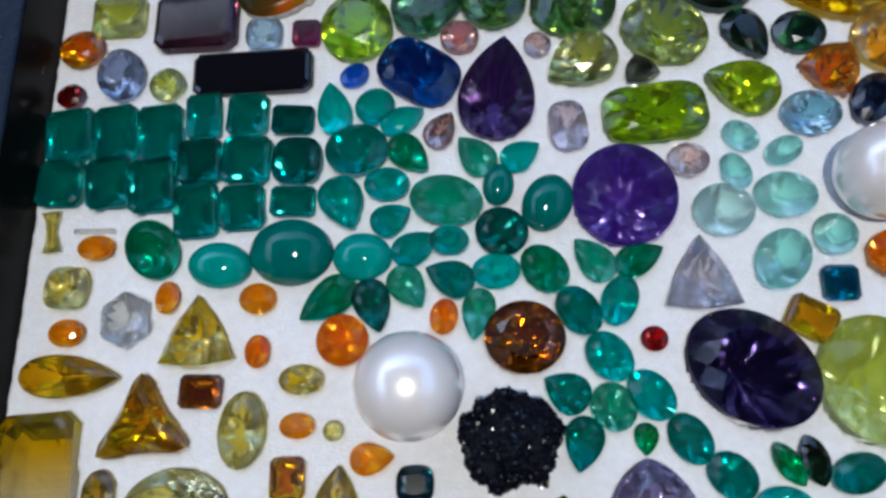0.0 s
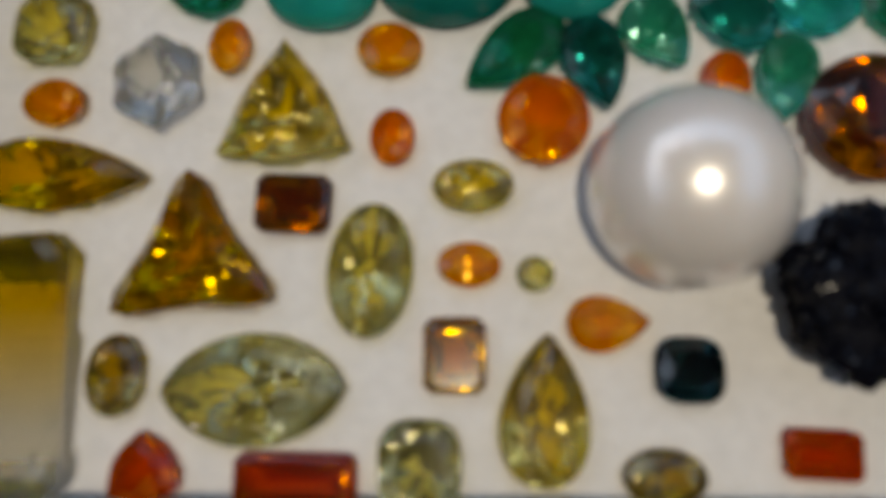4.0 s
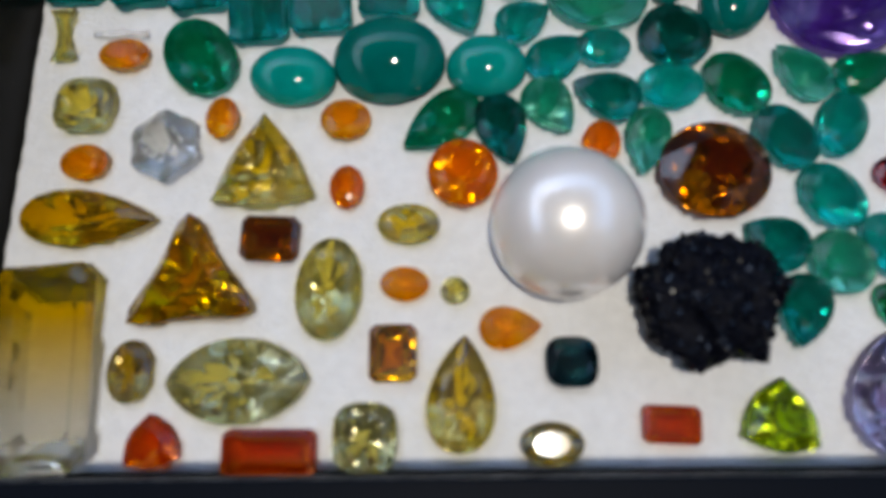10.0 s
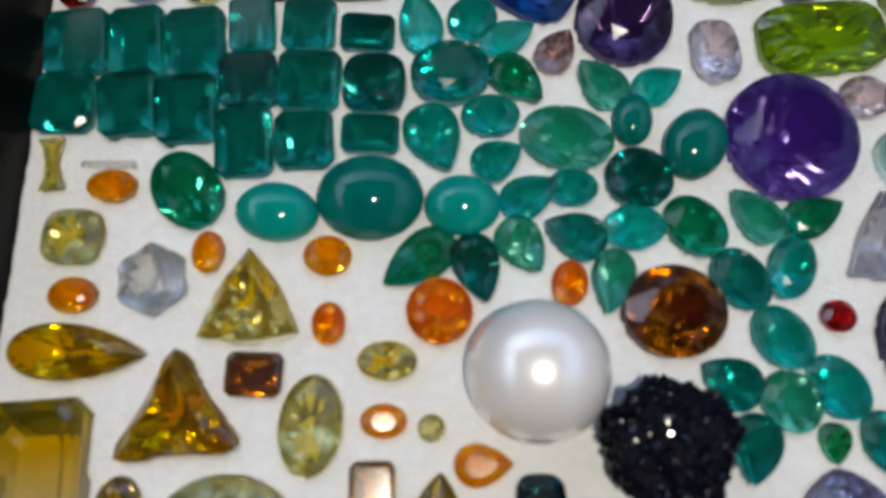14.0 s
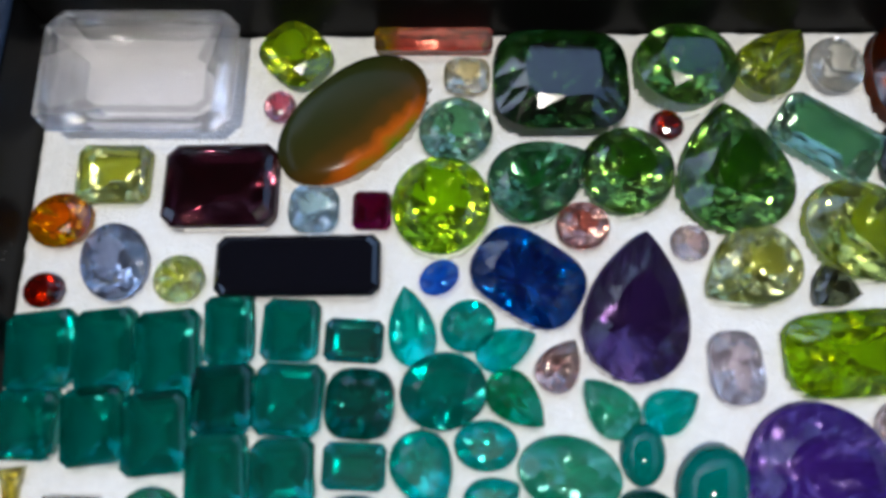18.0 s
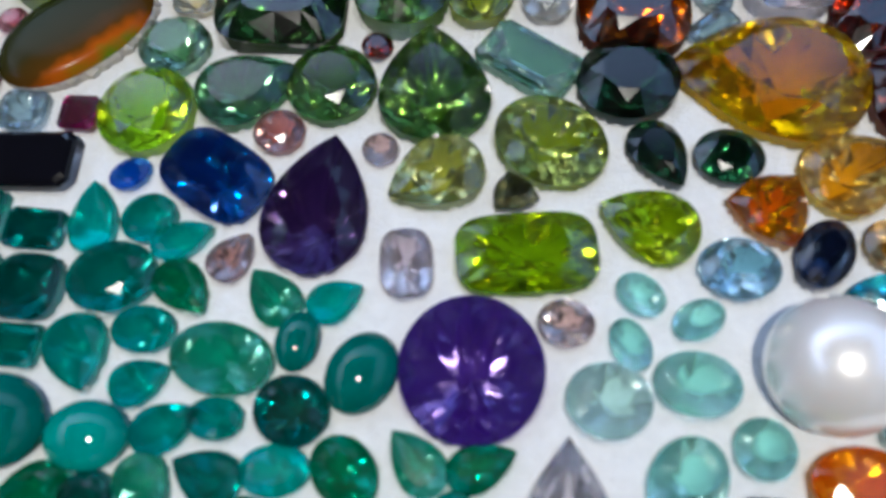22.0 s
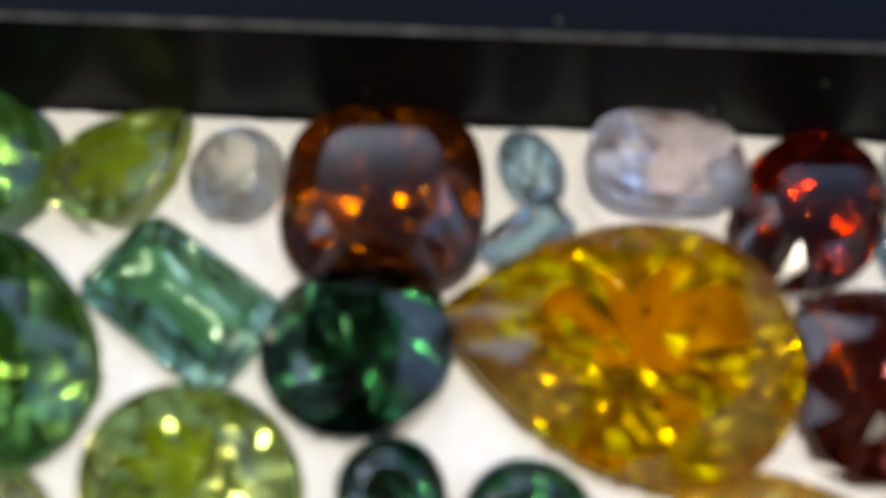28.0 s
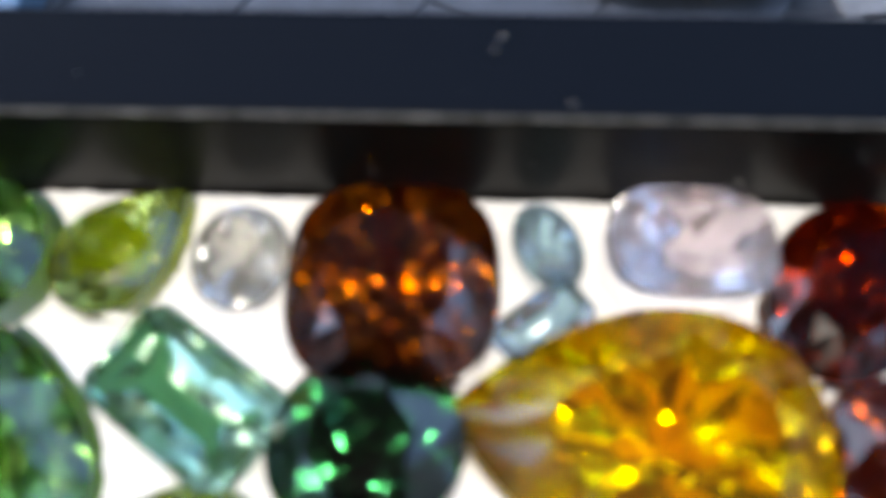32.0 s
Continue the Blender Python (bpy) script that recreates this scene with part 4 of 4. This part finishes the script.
stone("round", "peridot_pale", 14.73, 58.42, 4.69, 4.58, 0, 0.97)
stone("round", "red_dark", 1.98, 57.31, 3.75, 3.46, 0, 0.91)
stone("step", "black", 26.00, 59.64, 15.76, 5.96, 0, 1.06)
stone("oval", "blue_royal", 39.35, 58.49, 4.09, 3.11, 37, 0.89)
stone("cushion", "navy", 47.69, 58.56, 10.85, 7.84, -33, 1.17)
stone("pear", "violet", 57.72, 55.84, 14.26, 9.75, 81, 1.29)
stone("round", "rose", 53.07, 63.53, 5.03, 4.86, 0, 0.99)
stone("round", "amethyst", 72.37, 40.53, 12.50, 12.88, 3, 1.45)
# white glue patch on the foam, stood in for by a clear sliver
stone("step", "clear", 7.29, 38.42, 5.15, 0.67, -2, 0.74)


# ---- foam, dented where the stones press into it ----
def foam_sheet():
    nx, ny = 415, 214
    xs = np.linspace(LEFT + 0.25 * MM, RIGHT - 0.25 * MM, nx + 1)
    ys = np.linspace(NEAR + 0.25 * MM, FAR - 0.25 * MM, ny + 1)
    gx, gy = np.meshgrid(xs, ys)
    gz = np.zeros_like(gx)
    for j in range(ny + 1):
        for i in range(nx + 1):
            gz[j, i] = 0.07 * MM * noise.noise(Vector((xs[i] * 420, ys[j] * 420, 0))) - 0.05 * MM
    for x, y, a, b, turn, girdle, deep, ring in PRESSED:
        u = (gx - x) * math.cos(turn) + (gy - y) * math.sin(turn)
        v = -(gx - x) * math.sin(turn) + (gy - y) * math.cos(turn)
        if ring is None:
            far = np.hypot(u / a, v / b)
            under = np.where(far < 1, girdle - deep * np.sqrt(np.maximum(0.0, 1 - far ** 2)) - 0.03 * MM, 1.0)
        else:
            fine = [(p[0] + (q[0] - p[0]) * s / 6, p[1] + (q[1] - p[1]) * s / 6) for p, q in zip(ring, ring[1:] + ring[:1]) for s in range(6)]
            edge = sorted((math.atan2(py, px), math.hypot(px, py)) for px, py in fine)
            reach = np.interp(np.arctan2(v, u), [e[0] for e in edge], [e[1] for e in edge], period=2 * math.pi)
            gap = np.hypot(u, v) - reach
            under = girdle - deep - 0.15 * MM + np.clip((gap + 0.35 * MM) / (0.3 * MM), 0, 1) * (deep - 0.2 * MM)
            under = np.where(gap < 0.05 * MM, under, 1.0)
        gz = np.minimum(gz, np.maximum(under, -6.2 * MM))
    for j in range(ny + 1):
        gx[j, :2] += (0.25 * noise.noise(Vector((0, ys[j] * 240, 2))) + 0.12 * noise.noise(Vector((0, ys[j] * 900, 5)))) * MM
    for i in range(nx + 1):
        gy[-2:, i] += (0.25 * noise.noise(Vector((xs[i] * 240, 0, 7))) + 0.12 * noise.noise(Vector((xs[i] * 900, 0, 9)))) * MM
    verts = np.stack([gx, gy, gz], -1).reshape(-1, 3)
    n = nx + 1
    k = (np.arange(ny)[:, None] * n + np.arange(nx)[None]).ravel()
    faces = np.stack([k, k + 1, k + n + 1, k + n], -1)
    loop = list(range(n)) + [j * n + nx for j in range(1, ny + 1)] + [ny * n + i for i in range(nx - 1, -1, -1)] + [j * n for j in range(ny - 1, 0, -1)]
    base = len(verts)
    skirt = verts[loop].copy()
    skirt[:, 2] = -6.8 * MM
    sides = [(loop[(q + 1) % len(loop)], loop[q], base + q, base + (q + 1) % len(loop)) for q in range(len(loop))]
    me = bpy.data.meshes.new("foam_pad")
    me.from_pydata(np.concatenate([verts, skirt]).tolist(), [], faces.tolist() + sides)
    me.materials.append(foam_mat)
    me.polygons.foreach_set("use_smooth", [True] * len(me.polygons))
    return me


tagged(new("foam_pad", foam_sheet()), "soft white foam pad lying in the black tray", "foam pad")

# ---- table, added canopy and ground ----
table = tagged(new("table"), "plain wooden table under the display tray", "table")
part("tabletop", box(-0.36, -0.52, -0.040, 0.52, 0.088, -0.0141, 0.002), wood_mat, table)
for tx in (-0.31, 0.47):
    for ty in (-0.47, 0.04):
        part("leg", box(tx - 0.02, ty - 0.02, -1.0, tx + 0.02, ty + 0.02, -0.040, 0.003), wood_mat, table)


# unseen canopy and back, added to keep the sky above and behind dark
def canopy():
    bm = bmesh.new()
    n = 24
    grid = [[bm.verts.new((-1.00 + 1.72 * i / n, -1.3 + 2.0 * j / n, 1.0 + 0.01 * math.sin(i * 1.3) - 0.03 * math.cos(math.pi * j / n))) for i in range(n + 1)] for j in range(n + 1)]
    for j in range(n):
        for i in range(n):
            bm.faces.new((grid[j][i], grid[j][i + 1], grid[j + 1][i + 1], grid[j + 1][i]))
    return bm


shade = tagged(new("sky_blocking_canopy"), "unseen dark cloth canopy on four poles, added to block the sky overhead", "canopy")
part("cloth", canopy(), cloth_mat, shade, smooth=True)
part("sky_blocking_back", box(-1.00, -1.31, -0.98, 0.72, -1.29, 0.96, 0.002), cloth_mat, shade)
for px in (-0.98, 0.70):
    for py in (-1.27, 0.68):
        part("pole", box(px - 0.02, py - 0.02, -1.0, px + 0.02, py + 0.02, 0.98, 0.004), plastic_mat, shade)

# unseen plain walls, added to close the place and block the low sky
for nr, (x0, y0, x1, y1, high) in enumerate(((-9, 8.0, 9, 8.6, 5.2), (-8.6, -6, -8.0, 8.6, 5.0), (8.0, -6, 8.6, 8.6, 4.6), (-9, -4.6, 9, -4.0, 8.0)), 1):
    tagged(part(f"wall_{nr}", box(x0, y0, -1.01, x1, y1, high), added_wall_mat), "plain grey rendered unseen wall, added to block the low sky", "wall", kind="structure")

ground = tagged(part("ground", box(-40, -40, -1.2, 40, 40, -1.008), joint_mat), "grey paved ground below the tray", "ground", kind="structure")


def bag():
    """A dark bag lying flat, its hem trimmed with a green cord."""
    ob = tagged(new("bag"), "dark blackish green bag with green cord lying on the paving", "bag")
    bm = bmesh.new()
    bmesh.ops.create_uvsphere(bm, u_segments=40, v_segments=20, radius=1.0)
    for v in bm.verts:
        c = v.co.copy()
        flat = Vector((math.copysign(abs(c.x) ** 0.5, c.x), math.copysign(abs(c.y) ** 0.6, c.y), c.z))
        k = 1 + 0.05 * noise.noise(c * 3)
        v.co = (flat.x * 0.215 * k, flat.y * 0.28 * k, max(-0.05, flat.z * 0.055 + 0.015 * noise.noise(c * 6)))
    part("body", bm, bag_mat, ob, smooth=True)
    cord = bmesh.new()
    last = None
    for k in range(31):
        t = k / 30
        p = Vector((-0.225 + 0.17 * t ** 1.8, 0.06 - 0.30 * t ** 0.45 + 0.02 * math.sin(5 * t), 0.075 - 0.03 * t))
        ring = [cord.verts.new(p + Vector((0.003 * math.cos(q * 1.047), 0.003 * math.sin(q * 1.047), 0.004 * math.sin(q * 1.047)))) for q in range(6)]
        if last:
            for q in range(6):
                cord.faces.new((last[q], last[(q + 1) % 6], ring[(q + 1) % 6], ring[q]))
        last = ring
    part("cord", cord, cord_mat, ob, "thin green cord", smooth=True)
    ob.location = (0.455, 1.20, -0.95)


bag_mat = material("dark_cloth", srgb(9, 15, 19), 0.85, Specular_IOR_Level=0.15)
grain(bag_mat, 40.0, 5.0, (0.6, 1.5), 0.25)
cord_mat = material("green_cord", srgb(14, 84, 78), 0.6)
grain(cord_mat, 60.0, 3.0, (0.8, 1.1), 0.2)
blue_mat = material("pale_blue_plastic", srgb(82, 112, 136), 0.5)
grain(blue_mat, 20.0, 5.0, (0.85, 1.1), 0.25)
bag()
tub = tagged(new("plastic_tub"), "pale blue plastic tub standing on the grey paving", "tub")
part("body", box(-1.15, 0.80, -1.0, -0.625, 1.35, -0.93, 0.02), blue_mat, tub)
part("lid", box(-1.16, 0.79, -0.93, -0.615, 1.36, -0.91, 0.008), blue_mat, tub)

# large grey slabs, laid slanting, then small pale setts beside them
rnd = random.Random(3)
slab_mesh = mesh_of("slab", box(-0.2985, -0.1325, -0.04, 0.2985, 0.1325, 0.0, 0.006), stone_mat)
for j in range(-6, 7):
    for i in range(-3, 4):
        at = Vector((0.6 * (i + 0.5 * (j % 2)), 0.268 * j, 0.0))
        at.rotate(Euler((0, 0, radians(62))))
        at += Vector((-0.1, 1.0, -1.0 + rnd.uniform(-0.002, 0.002)))
        if at.x < 0.50 and at.y > 0.05:
            ob = new("slab", slab_mesh)
            ob.parent = ground
            ob.matrix_local = Matrix.Translation(at) @ pose(0, 0, 0, rnd.uniform(-0.4, 0.4), rnd.uniform(-0.4, 0.4), 62)
sett_mesh = mesh_of("sett", box(-0.048, -0.036, -0.03, 0.048, 0.036, 0.006, 0.008), sett_mat)
for j in range(17):
    for i in range(11):
        ob = new("sett", sett_mesh)
        ob.parent = ground
        ob.matrix_local = Matrix.Translation((0.70 + 0.102 * (i + 0.5 * (j % 2)), 0.4 + 0.078 * j, -1.0 + rnd.uniform(-0.004, 0.004))) @ pose(0, 0, 0, rnd.uniform(-3, 3), rnd.uniform(-3, 3), 8 + rnd.uniform(-7, 7))
for _ in range(16):
    bm = bmesh.new()
    bmesh.ops.create_icosphere(bm, subdivisions=1, radius=rnd.uniform(0.003, 0.008))
    crumb = part("pebble", bm, sett_mat, ground)
    crumb.location = (rnd.uniform(-0.6, 0.5), rnd.uniform(0.8, 1.3), -0.998)


def dust():
    """Pale specks of foam and dust on the tray's walls and rim."""
    bm = bmesh.new()
    pick = random.Random(11)
    for _ in range(80):
        along = pick.uniform(LEFT, RIGHT)
        spot = [(along, FAR - 0.02 * MM, pick.uniform(1.0, 8.0) * MM), (along, FAR + pick.uniform(0.5, 6.0) * MM, RIM_Z + 0.02 * MM), (LEFT - pick.uniform(0.5, 6.0) * MM, pick.uniform(NEAR, FAR), RIM_Z + 0.02 * MM),
                (along, FAR - pick.uniform(0.3, 1.2) * MM, 0.1 * MM), (LEFT + 0.02 * MM, pick.uniform(NEAR, FAR), pick.uniform(1.0, 8.0) * MM)][pick.randrange(5)]
        size = pick.uniform(0.02, 0.08) * MM
        bmesh.ops.create_icosphere(bm, subdivisions=1, radius=size, matrix=Matrix.Translation(spot) @ Matrix.Diagonal((pick.uniform(0.6, 2.0), pick.uniform(0.6, 1.4), 0.5, 1)))
    return bm


tagged(part("dust", dust(), dust_mat), "pale specks of dust and foam on the black tray", "dust", kind="stuff")
